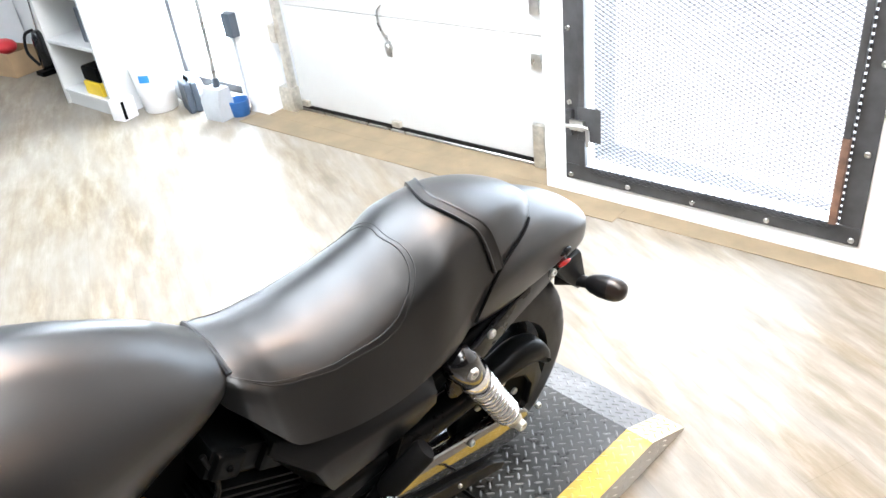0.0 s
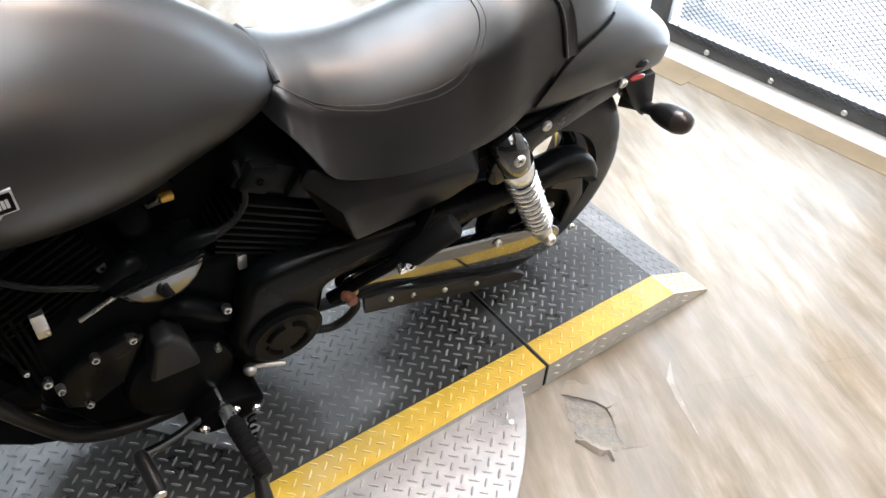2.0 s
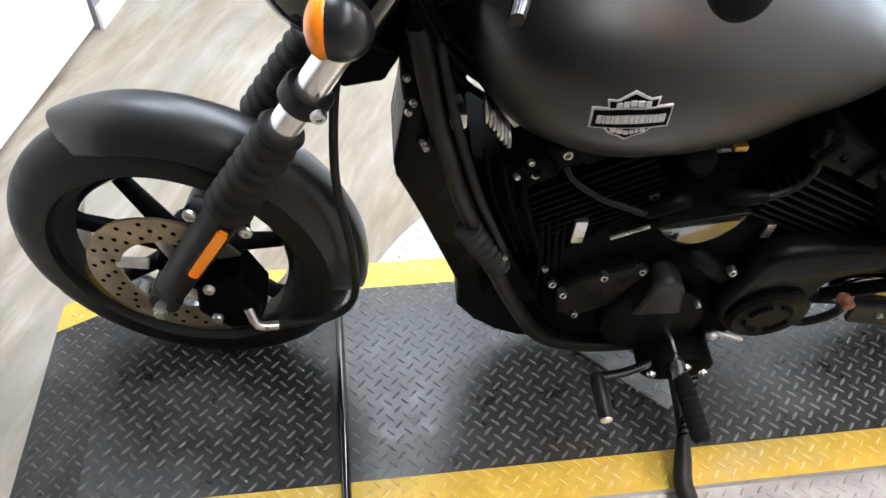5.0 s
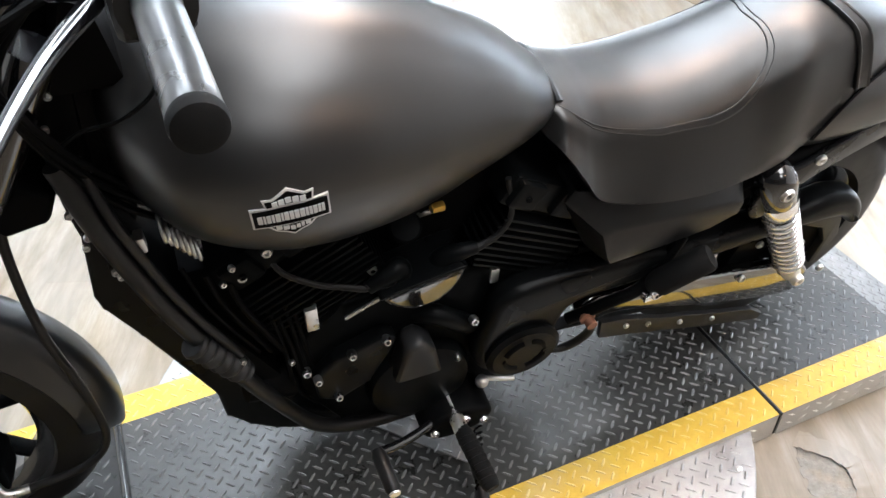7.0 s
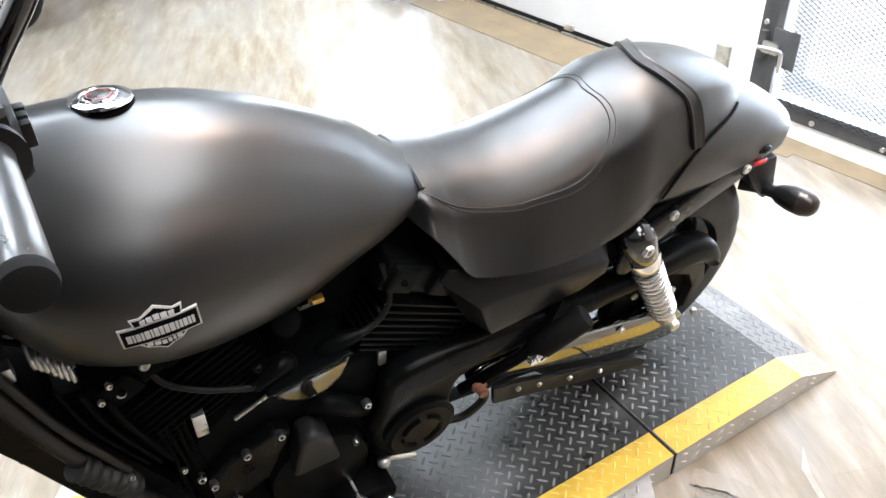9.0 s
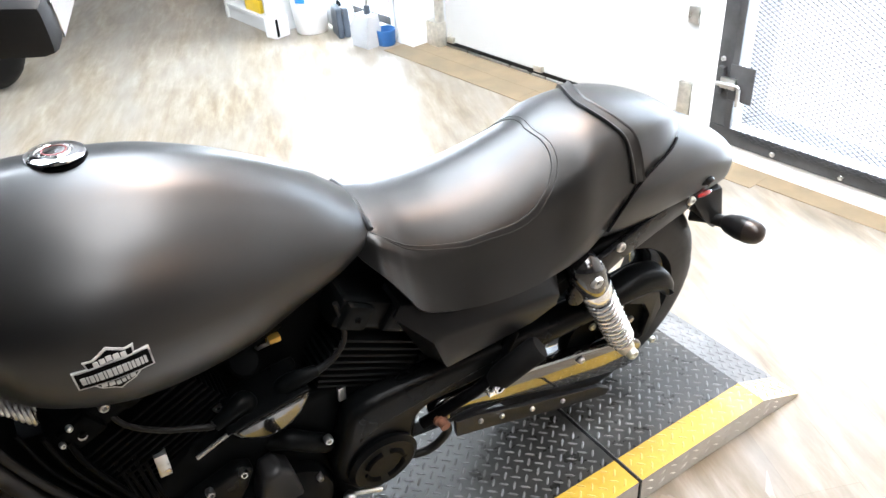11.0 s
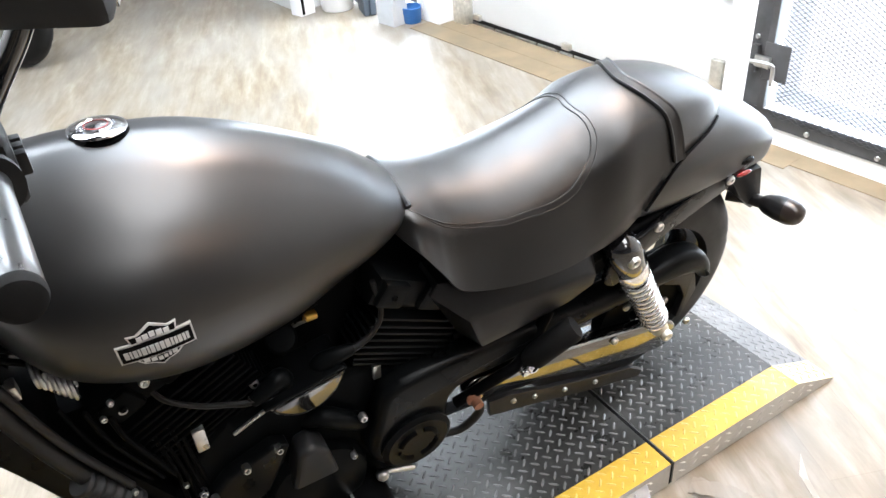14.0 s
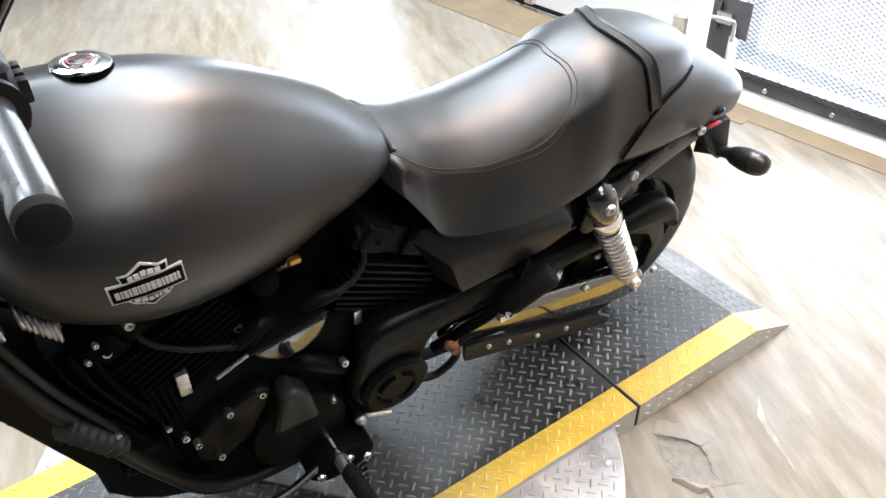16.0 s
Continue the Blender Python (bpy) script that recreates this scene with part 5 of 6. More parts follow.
for x, z, dx in ((-0.688, 0.525, -0.03), (-0.629, 0.522, 0.03)):
    cap_ = part("plug_cap", tube([(x, -0.070, z - 0.045), (x, -0.084, z - 0.022), (x, -0.092, z), (x + dx * 0.2, -0.097, z + 0.016), (x + dx, -0.103, z + 0.018 + dx * 0.3), (x + dx * 1.7, -0.105, z + 0.014 + dx * 0.5)], [0.021, 0.021, 0.0185, 0.016, 0.0125, 0.009], 18, smooth=4), M_CASE, bike, "black rubber plug cap")
    part("washer", lathe([(0.016, 0), (0.0245, 0), (0.0245, 0.004), (0.016, 0.004)], (x, -0.086, z - 0.021), (0.05, -0.55, 0.85), 24, closed=True), M_CHROME, cap_)
part("plug_lead", tube([(-0.738, -0.105, 0.531), (-0.745, -0.106, 0.528), (-0.77, -0.105, 0.540), (-0.81, -0.10, 0.558), (-0.85, -0.09, 0.59), (-0.865, -0.07, 0.63)], [0.0075, 0.0055, 0.0045, 0.0042, 0.0042, 0.0042], 8, smooth=6), M_RUBBER, bike, "black ignition lead")
part("plug_lead", tube([(-0.580, -0.105, 0.551), (-0.568, -0.106, 0.556), (-0.545, -0.105, 0.57), (-0.528, -0.10, 0.60), (-0.535, -0.09, 0.66)], [0.0075, 0.006, 0.005, 0.0045, 0.0045], 8, smooth=6), M_RUBBER, bike, "black ignition lead")
part("coolant_elbow", tube([(-0.66, -0.085, 0.405), (-0.635, -0.105, 0.415), (-0.60, -0.108, 0.385), (-0.575, -0.10, 0.355)], 0.017, 14, smooth=5), M_CASE, bike, "black coolant elbow")
part("lower_hose", tube([(-0.44, -0.10, 0.21), (-0.38, -0.11, 0.20), (-0.345, -0.12, 0.25), (-0.36, -0.12, 0.30)], 0.008, 10, smooth=5), M_RUBBER, bike, "black rubber hose")
part("oil_filter", tube([(-0.86, -0.06, 0.30), (-0.93, -0.06, 0.32)], 0.038, 22), M_DARK, bike, "black oil filter")
for k in range(4):
    part("wiring_loom", tube([(-0.877 + 0.012 * k, -0.085 - 0.004 * (k % 2), 0.52 - 0.03 * (k % 2)), (-0.865 + 0.01 * k, -0.095, 0.42), (-0.86 + 0.014 * k, -0.09, 0.30), (-0.83 + 0.01 * k, -0.08, 0.22)], 0.0035, 8, smooth=4), M_DARK, bike, "black wiring and hoses")

# radiator and frame
rad = part("radiator", prism([(-1.045, 0.765), (-1.008, 0.765), (-0.985, 0.60), (-0.86, 0.30), (-0.92, 0.26)], -0.085, 0.085, 0.012, 2), M_DARK, bike, "black radiator shroud")
part("coolant_tank", prism([(-0.975, 0.585), (-0.87, 0.585), (-0.79, 0.35), (-0.87, 0.27)], -0.05, 0.08, 0.015, 2), M_DARK, bike, "black coolant tank behind the radiator")
part("chin_spoiler", prism([(-1.045, 0.735), (-1.061, 0.69), (-1.077, 0.585), (-1.074, 0.560), (-1.045, 0.485), (-0.978, 0.285), (-0.976, 0.215), (-0.945, 0.165), (-0.905, 0.125), (-0.86, 0.098), (-0.78, 0.078), (-0.70, 0.085), (-0.70, 0.11), (-0.80, 0.12), (-0.865, 0.17), (-0.925, 0.33), (-0.985, 0.50), (-1.03, 0.66)], -0.055, 0.055, 0.010, 3), M_COVER, bike, "black plastic chin spoiler")
for s in (-1, 1):
    part("frame_tube", tube([(-1.048, s * 0.075, 0.825), (-1.034, s * 0.088, 0.745), (-1.014, s * 0.094, 0.655), (-0.990, s * 0.097, 0.565), (-0.945, s * 0.10, 0.43), (-0.885, s * 0.10, 0.275), (-0.83, s * 0.10, 0.175), (-0.74, s * 0.10, 0.135), (-0.60, s * 0.095, 0.13)], 0.013, 14, smooth=6), M_SIDE, bike, "satin black frame tube")
    part("brake_line", tube([(-1.028, s * 0.070, 0.825), (-1.014, s * 0.094, 0.750), (-0.992, s * 0.101, 0.655), (-0.968, s * 0.103, 0.570), (-0.925, s * 0.103, 0.450)], 0.0062, 10, smooth=5), M_RUBBER, bike, "black line along the frame tube")
slv = []
for k in range(49):
    t = k / 48
    slv.append(((-0.980 + 0.052 * t, -0.104, 0.507 - 0.099 * t), 0.0185 + 0.0022 * math.sin(2 * math.pi * 6 * t)))
part("ribbed_sleeve", tube([p for p, _ in slv], [r for _, r in slv], 16), M_CAST, bike, "dusty ribbed sleeve on the frame tube")
part("front_spring", tube([Vector((-0.972 + 0.036 * t, -0.082 + 0.015 * math.cos(q), 0.712 - 0.052 * t + 0.015 * math.sin(q))) for t, q in ((k / 140, 2 * math.pi * 7 * k / 140) for k in range(141))], 0.0026, 8), M_STEEL, bike, "bare coiled spring")
part("spring_seat", block((-1.011, -0.094, 0.688), (-0.991, -0.076, 0.712), 0.003), M_STEEL, bike, "bare steel spring seat")
part("coil_box", block((-0.017, -0.008, -0.020), (0.017, 0.008, 0.020), 0.003, 2, m=Matrix.Translation((-0.925, -0.058, 0.683)) @ Matrix.Rotation(radians(-35), 4, "Y")), M_ZINC, bike, "pale metal box beside the spring")
for k in range(3):
    y = -0.086 - 0.004 * k
    part("hose", tube([(-0.965 + 0.025 * k, y, 0.64 - 0.02 * k), (-0.945 + 0.02 * k, y - 0.008, 0.55), (-0.90 + 0.016 * k, y, 0.42)], 0.0032 + 0.0008 * k, 8, smooth=5), M_DARK, bike, "black hose")
for x, y, z in ((-1.040, -0.06, 0.632), (-1.036, -0.06, 0.622), (-0.908, -0.095, 0.628), (-0.923, -0.095, 0.602), (-0.86, -0.105, 0.40), (-0.925, -0.11, 0.445)):
    part("bolt", bolt((x, y, z), (0.2, -1, 0.3), 0.0045, 0.007), M_STEEL, bike)

# foot pegs, shifter, stand
pg = part("passenger_peg", tube([(-0.278, -0.150, 0.391), (-0.270, -0.158, 0.403), (-0.214, -0.178, 0.466), (-0.209, -0.180, 0.471)], [0.016, 0.0225, 0.0230, 0.019], 24), M_MATTE, bike, "folded black rubber passenger peg")
part("bolt", bolt((-0.278, -0.165, 0.391), (0, -1, 0), 0.011, 0.010), M_CHROME, pg)
part("peg_clamp", block((-0.296, -0.170, 0.372), (-0.272, -0.150, 0.386), 0.004), M_SATIN, pg, "bright peg clamp")
part("peg_bracket", tube([(-0.40, -0.12, 0.31), (-0.34, -0.14, 0.36), (-0.285, -0.145, 0.39), (-0.22, -0.12, 0.46)], 0.011, 12, smooth=4), M_DARK, bike)
rp = part("rider_peg", tube([(-0.615, -0.19, 0.190), (-0.613, -0.205, 0.190), (-0.602, -0.295, 0.175), (-0.601, -0.302, 0.174)], [0.012, 0.0155, 0.0155, 0.012], 18), M_MATTE, bike, "black ribbed rider foot peg")
for k in range(7):
    part("rib", lathe([(0.0145, 0), (0.0164, 0.001), (0.0164, 0.008), (0.0145, 0.009)], Vector((-0.612, -0.21, 0.1895)) + Vector((0.010, -0.085, -0.014)) * (k / 7), (0.07, -1, -0.19), 18, closed=True), M_MATTE, rp)
lk_ = part("peg_bracket", pad([(-0.675, 0.165), (-0.64, 0.198), (-0.575, 0.20), (-0.545, 0.17), (-0.575, 0.135), (-0.64, 0.13)], -0.175, -0.09, 0.012), M_DARK, bike, "black peg and stand bracket")
for x, z in ((-0.655, 0.168), (-0.60, 0.188), (-0.565, 0.165)):
    part("bolt", bolt((x, -0.175, z), (0, -1, 0), 0.0085, 0.008), M_CHROME, lk_)
part("return_spring", tube([Vector((-0.575 - 0.03 * t + 0.007 * math.cos(q), -0.18 - 0.09 * t, 0.145 - 0.045 * t + 0.007 * math.sin(q))) for t, q in ((k / 120, 2 * math.pi * 10 * k / 120) for k in range(121))], 0.0022, 6), M_DARK, bike, "black stand return spring")
part("peg_mount", tube([(-0.615, -0.10, 0.19), (-0.615, -0.20, 0.19)], 0.013, 12), M_STEEL, rp)
part("shift_lever", tube([(-0.58, -0.13, 0.185), (-0.65, -0.16, 0.18), (-0.71, -0.185, 0.195), (-0.762, -0.20, 0.215)], 0.008, 10, smooth=4), M_GLOSS, bike, "gloss black gear lever")
sp = part("shift_peg", tube([(-0.762, -0.195, 0.215), (-0.762, -0.205, 0.215), (-0.757, -0.262, 0.205), (-0.757, -0.268, 0.205)], [0.010, 0.013, 0.013, 0.010], 14), M_RUBBER, bike, "black rubber gear peg")
part("tip", lathe([(0, 0), (0.010, 0), (0.009, 0.003), (0, 0.003)], (-0.757, -0.268, 0.205), (0, -1, 0), 12), M_STEEL, sp)
part("shift_rod", tube([(-0.551, -0.130, 0.218), (-0.490, -0.130, 0.184)], 0.005, 8), M_STEEL, bike, "chrome shift rod")
part("rod_end", ball((-0.555, -0.135, 0.218), 0.012), M_STEEL, bike)
stand = part("side_stand", tube([(-0.59, -0.10, 0.12), (-0.595, -0.22, 0.095), (-0.605, -0.33, 0.072)], [0.014, 0.009, 0.005], 12), M_RUBBER, bike, "black side stand")
part("foot", tube([(-0.599, -0.262, 0.092), (-0.607, -0.30, 0.086), (-0.614, -0.335, 0.080), (-0.611, -0.362, 0.078), (-0.604, -0.378, 0.078)], [0.011, 0.015, 0.016, 0.0165, 0.010], 16, smooth=4), M_RUBBER, stand, "black curved stand foot")

# shield badge on the tank's left side: plain raised shapes
from mathutils.bvhtree import BVHTree
tank_tree = BVHTree.FromPolygons([v.co.copy() for v in tank.data.vertices], [tuple(p.vertices) for p in tank.data.polygons])


def on_tank(u, v, lift):
    """Badge coordinates in units of half its width, laid on the tank."""
    k, a = 0.0418, radians(2)
    x, z = -0.834 + k * (u * math.cos(a) - v * math.sin(a)), 0.780 + k * (u * math.sin(a) + v * math.cos(a))
    hit, nrm, _, _ = tank_tree.ray_cast(Vector((x, -1, z)), Vector((0, 1, 0)))
    return hit + Vector((0, -lift, 0))


def badge_shape(name, outline, lift, material, parent, label=""):
    outline = [(u, v * 1.32) for u, v in outline]
    pts = []
    for (u0, v0), (u1, v1) in zip(outline, outline[1:] + outline[:1]):
        n = max(1, int(math.hypot(u1 - u0, v1 - v0) / 0.15))
        pts += [(u0 + (u1 - u0) * k / n, v0 + (v1 - v0) * k / n) for k in range(n)]
    bm = rings([[on_tank(u, v, l) for u, v in pts] for l in (-0.003, lift)])
    return part(name, bm, material, parent, label, smooth=0)


SHIELD = [(-0.62, -0.2), (-0.62, -0.30), (-0.45, -0.46), (-0.2, -0.54), (0, -0.66), (0.2, -0.54), (0.45, -0.46), (0.62, -0.30), (0.62, 0.30), (0.66, 0.46), (0.42, 0.44), (0, 0.62), (-0.42, 0.44), (-0.66, 0.46), (-0.62, 0.30)]
bd = badge_shape("badge", SHIELD, 0.0012, M_SILVERPRINT, tank, "silver shield-shaped badge")
badge_shape("field", [(u * 0.91, v * 0.90) for u, v in SHIELD], 0.0020, M_DARK, bd, "black field")
badge_shape("bar", [(-1, -0.27), (1, -0.27), (1, 0.27), (-1, 0.27)], 0.0028, M_SILVERPRINT, bd, "silver crossbar")
badge_shape("bar_field", [(-0.95, -0.225), (0.95, -0.225), (0.95, 0.225), (-0.95, 0.225)], 0.0037, M_DARK, bd)
def prints(u0, u1, v0, v1, n, lift, bend=0.0):
    """A row of small plain silver bars."""
    rnd = random.Random(n)
    cuts = [0.0]
    for k in range(n):
        cuts.append(cuts[-1] + rnd.uniform(0.7, 1.3))
    for k in range(n):
        a, b = (u0 + (u1 - u0) * (c + g) / cuts[-1] for c, g in ((cuts[k], 0.10), (cuts[k + 1], -0.10)))
        dv = bend * (1 - abs((a + b) / 2) / max(abs(u0), abs(u1)))
        badge_shape("bar_print", [(a, v0 + dv), (b, v0 + dv), (b, v1 + dv), (a, v1 + dv)], lift, M_SILVERPRINT, bd)


prints(-0.86, 0.86, -0.100, 0.100, 15, 0.0046)
prints(-0.44, 0.44, 0.275, 0.385, 5, 0.0030, 0.05)
prints(-0.46, 0.46, -0.37, -0.275, 6, 0.0030, -0.08)


# ---- torn floor beside the rear ramp ----
def floor_tear():
    e = empty("floor_tear")
    tagged(e, "torn patch of vinyl floor with grey backing and curled edges", "floor damage", kind="structure")
    M_BACK = mat("grey_floor_backing", (0.25, 0.23, 0.20), 0.85)
    v = coords(M_BACK)
    n1, n2 = noise_tex(M_BACK, v, 60, 5, 0.7), noise_tex(M_BACK, v, 18, 4)
    felt = ramp(M_BACK, n1, [(0.35, (0.165, 0.155, 0.138)), (0.5, (0.205, 0.194, 0.175)), (0.7, (0.245, 0.234, 0.214))])
    lk(M_BACK, mix_col(M_BACK, ramp(M_BACK, n2, grey((0.45, 0.0), (0.6, 0.5))), felt, (0.25, 0.21, 0.155)), bs(M_BACK).inputs["Base Color"])
    bump(M_BACK, n1, 0.6, 0.002)
    rnd = random.Random(4)

    def ragged(pts, k, amp):
        out = []
        for (x0, y0), (x1, y1) in zip(pts, pts[1:]):
            for q in range(k):
                t = q / k
                out.append((x0 + (x1 - x0) * t + rnd.uniform(-amp, amp), y0 + (y1 - y0) * t + rnd.uniform(-amp, amp)))
        return out + [pts[-1]]

    lip = ragged([(0.014, -0.034), (0.030, -0.058), (0.058, -0.094), (0.066, -0.120), (0.060, -0.146), (0.040, -0.176), (0.034, -0.212)], 6, 0.0028)
    back = ragged([(0.034, -0.212), (0.008, -0.205), (-0.012, -0.190), (-0.024, -0.160), (-0.026, -0.128), (-0.012, -0.092), (0.004, -0.064), (0.014, -0.034)], 5, 0.005)
    part("backing", rings([[(x, y, z) for x, y in lip + back[1:-1]] for z in (0.0002, 0.0009)]), M_BACK, e, "grey exposed backing", smooth=0)
    # the vinyl lifts along one side of the tear
    loops = []
    for i, (x, y) in enumerate(lip):
        t = i / (len(lip) - 1)
        h = 0.0010 + 0.0042 * math.sin(math.pi * min(1, t * 1.15)) ** 0.7 * (0.75 + 0.5 * rnd.random())
        d = Vector((0.85, 0.5 - 0.9 * t, 0)).normalized()
        p = Vector((x, y, 0))
        loops.append([tuple(p + d * a + Vector((0, 0, b))) for a, b in ((0.045, 0.0002), (0.022, 0.0006 + h * 0.35), (0.006, 0.0010 + h * 0.85), (-0.002, 0.0012 + h), (-0.0015, 0.0002 + h), (0.010, 0.0004 + h * 0.4), (0.03, 0.00005))])
    part("lifted_edge", rings(loops), M_FLOOR, e, "lifted torn vinyl edge", smooth=25)
    curl = ragged([(-0.040, -0.142), (-0.028, -0.160), (-0.020, -0.186), (-0.004, -0.198), (-0.010, -0.218)], 3, 0.002)
    loops = []
    for i, (x, y) in enumerate(curl):
        w = 0.003 + 0.006 * math.sin(math.pi * i / (len(curl) - 1)) * (0.6 + 0.8 * rnd.random())
        loops.append([(x - w, y - w * 0.4, 0.0010), (x, y, 0.006 + w * 0.4), (x + w, y + w * 0.4, 0.0075), (x + w, y + w * 0.4, 0.0062), (x + 0.001, y, 0.004), (x - w + 0.002, y - w * 0.4, 0.0004)])
    part("flake", rings(loops), M_FLOOR, e, "curled vinyl flake", smooth=25)
    # thin triangle beside the tear, paler than the floor
    M_WEDGE = worn("pale_wedge_vinyl", (0.285, 0.255, 0.215), 0.27, 0, 0, 0.12, 200, 0.1, 14)
    part("pale_wedge", rings([[(x, y, z) for x, y in ((0.282, -0.100), (0.240, -0.150), (0.175, -0.275), (0.203, -0.195), (0.232, -0.135))] for z in (0.0001, 0.0006)]), M_WEDGE, e, "pale triangular wedge on the vinyl", smooth=0)


floor_tear()

# ---- things along the far wall ----
M_BLUE = worn("blue_plastic", (0.022, 0.10, 0.28), 0.4, 0, 0, 0.1, 300, 0.08, 10)
M_SLATE = worn("slate_plastic", (0.060, 0.076, 0.098), 0.45, 0, 0, 0.1, 300, 0.08, 10)
M_PALEGREY = worn("pale_grey_plastic", (0.42, 0.44, 0.46), 0.45, 0, 0, 0.08, 300, 0.08, 10)
M_WHITEPL = worn("white_plastic", (0.78, 0.78, 0.78), 0.4, 0, 0, 0.04, 300, 0.05, 8)
M_YELLOW = worn("yellow_plastic", (0.75, 0.52, 0.03), 0.4, 0, 0, 0.08, 300, 0.06, 10)
M_CARD = worn("brown_cardboard", (0.40, 0.27, 0.15), 0.8, 0, 0, 0.12, 90, 0.25, 6)
M_REDPL = worn("red_plastic", (0.55, 0.03, 0.04), 0.4, 0, 0, 0.08, 300, 0.06, 10)


def at_wall(n, v, rz=0.0):
    return WF @ Matrix.Translation((n, v, 0)) @ Matrix.Rotation(radians(rz), 4, "Z")


def thing(name, m, label, category, group=""):
    e = empty(name, m)
    return tagged(e, label, category, group)


sh = thing("shelf_unit", at_wall(-0.005, 3.62), "white open shelf unit with plastic goods on it", "shelf")
part("side_panel", block((-0.41, 0.0, 0), (0, 0.02, 1.3), 0.002, 1), M_DOORWHITE, sh)
part("side_panel", block((-0.41, 0.52, 0), (0, 0.54, 1.3), 0.002, 1), M_DOORWHITE, sh)
part("back_panel", block((-0.02, 0.021, 0.005), (-0.005, 0.519, 1.3), 0.001, 1), M_DOORWHITE, sh)
for z in (0.07, 0.36, 0.63, 0.92, 1.28):
    part("shelf", block((-0.405, 0.021, z), (-0.021, 0.519, z + 0.02), 0.002, 1), M_DOORWHITE, sh)
part("kickboard", block((-0.395, 0.021, 0.0), (-0.38, 0.519, 0.069), 0.001, 1), M_DOORWHITE, sh)
bx = thing("plastic_box", at_wall(-0.33, 3.80) @ Matrix.Translation((0, 0, 0.0905)), "yellow plastic box with a black lid on the shelf", "box")
part("body", block((-0.06, -0.06, 0), (0.08, 0.12, 0.075), 0.008), M_YELLOW, bx)
part("lid", block((-0.055, -0.055, 0.0755), (0.075, 0.115, 0.16), 0.02, 3), M_DARK, bx, "black top")
b2 = thing("tool_case", at_wall(-0.30, 3.76) @ Matrix.Translation((0, 0, 0.3805)), "dark tool case on the upper shelf", "case")
part("body", block((-0.05, -0.05, 0), (0.06, 0.07, 0.19), 0.012, 3), M_SLATE, b2)
b3 = thing("bottle", at_wall(-0.31, 3.90) @ Matrix.Translation((0, 0, 0.6505)), "yellow-green bottle on the upper shelf", "bottle")
part("body", lathe([(0, 0), (0.045, 0), (0.05, 0.01), (0.05, 0.13), (0.02, 0.17), (0.02, 0.19), (0, 0.19)], (0, 0, 0), (0, 0, 1), 24), worn("lime_plastic", (0.45, 0.55, 0.06), 0.35), b3)

bk = thing("bucket", at_wall(-0.20, 3.50), "white plastic bucket with a blue sticker", "bucket")
part("body", lathe([(0, 0.0), (0.085, 0.0), (0.090, 0.006), (0.112, 0.24), (0.112, 0.252), (0.105, 0.252), (0.085, 0.02), (0, 0.02)], (0, 0, 0), (0, 0, 1), 36), M_WHITEPL, bk)
part("lid", lathe([(0, 0.253), (0.116, 0.253), (0.118, 0.262), (0.112, 0.27), (0, 0.268)], (0, 0, 0), (0, 0, 1), 36), M_WHITEPL, bk)
part("sticker", block((-0.1135, -0.028, 0.185), (-0.1105, 0.028, 0.225), 0.001, 1, m=Matrix.Rotation(radians(35), 4, "Z")), worn("blue_label", (0.03, 0.22, 0.75), 0.4), bk, "blue sticker")
jug = thing("carton", at_wall(-0.385, 3.57, 12), "small white carton with a black edge", "carton")
part("body", block((-0.05, -0.045, 0), (0.05, 0.045, 0.115), 0.004), M_WHITEPL, jug)
part("strip", block((-0.046, -0.0475, 0.01), (-0.026, -0.0455, 0.11), 0.001, 1), M_DARK, jug, "black edge strip")

cs = thing("tool_case", at_wall(-0.13, 3.30, -20), "slate grey hard tool case standing on the floor", "case")
part("shell", block((-0.035, -0.075, 0), (-0.001, 0.075, 0.165), 0.014, 3), M_SLATE, cs)
part("shell", block((0.001, -0.075, 0), (0.036, 0.075, 0.165), 0.014, 3), M_SLATE, cs)
part("handle", tube([(0, -0.03, 0.163), (0, -0.028, 0.185), (0, 0.028, 0.185), (0, 0.03, 0.163)], 0.006, 8, smooth=3), M_DARK, cs)
for y in (-0.045, 0.045):
    part("latch", block((-0.006, y - 0.01, 0.163), (0.006, y + 0.01, 0.170), 0.002, 1), M_STEEL, cs)
bg = thing("bundle", at_wall(-0.06, 3.42, 10), "pale grey folded cloth bundle behind the case", "cloth")
part("cloth", ball((0, 0, 0.085), 0.085, scale=(0.9, 1.1, 1.0), seg=16), M_PALEGREY, bg)

dp = thing("dustpan", at_wall(-0.14, 3.04, 5), "pale grey upright dustpan with a long handle", "dustpan")
part("pan", rings([[(-0.045, -0.065, 0.0), (0.05, -0.065, 0.0), (0.05, 0.065, 0.0), (-0.045, 0.065, 0.0)], [(-0.05, -0.068, 0.10), (0.05, -0.068, 0.10), (0.05, 0.068, 0.10), (-0.05, 0.068, 0.10)], [(-0.02, -0.06, 0.165), (0.045, -0.06, 0.165), (0.045, 0.06, 0.165), (-0.02, 0.06, 0.165)]]), M_PALEGREY, dp)
part("handle", tube([(0.02, 0, 0.16), (0.03, 0, 0.30), (0.045, 0, 0.85)], 0.011, 12), M_STEEL, dp, "bare metal handle")
part("collar", tube([(0.02, 0, 0.155), (0.024, 0, 0.21)], 0.018, 12), M_SLATE, dp)
bp = thing("bucket", at_wall(-0.058, 2.975) @ Matrix.Scale(0.74, 4), "small dark blue plastic pail", "bucket")
part("body", lathe([(0, 0), (0.062, 0), (0.066, 0.01), (0.078, 0.11), (0.072, 0.115), (0.06, 0.02), (0, 0.02)], (0, 0, 0), (0, 0, 1), 28), M_BLUE, bp)
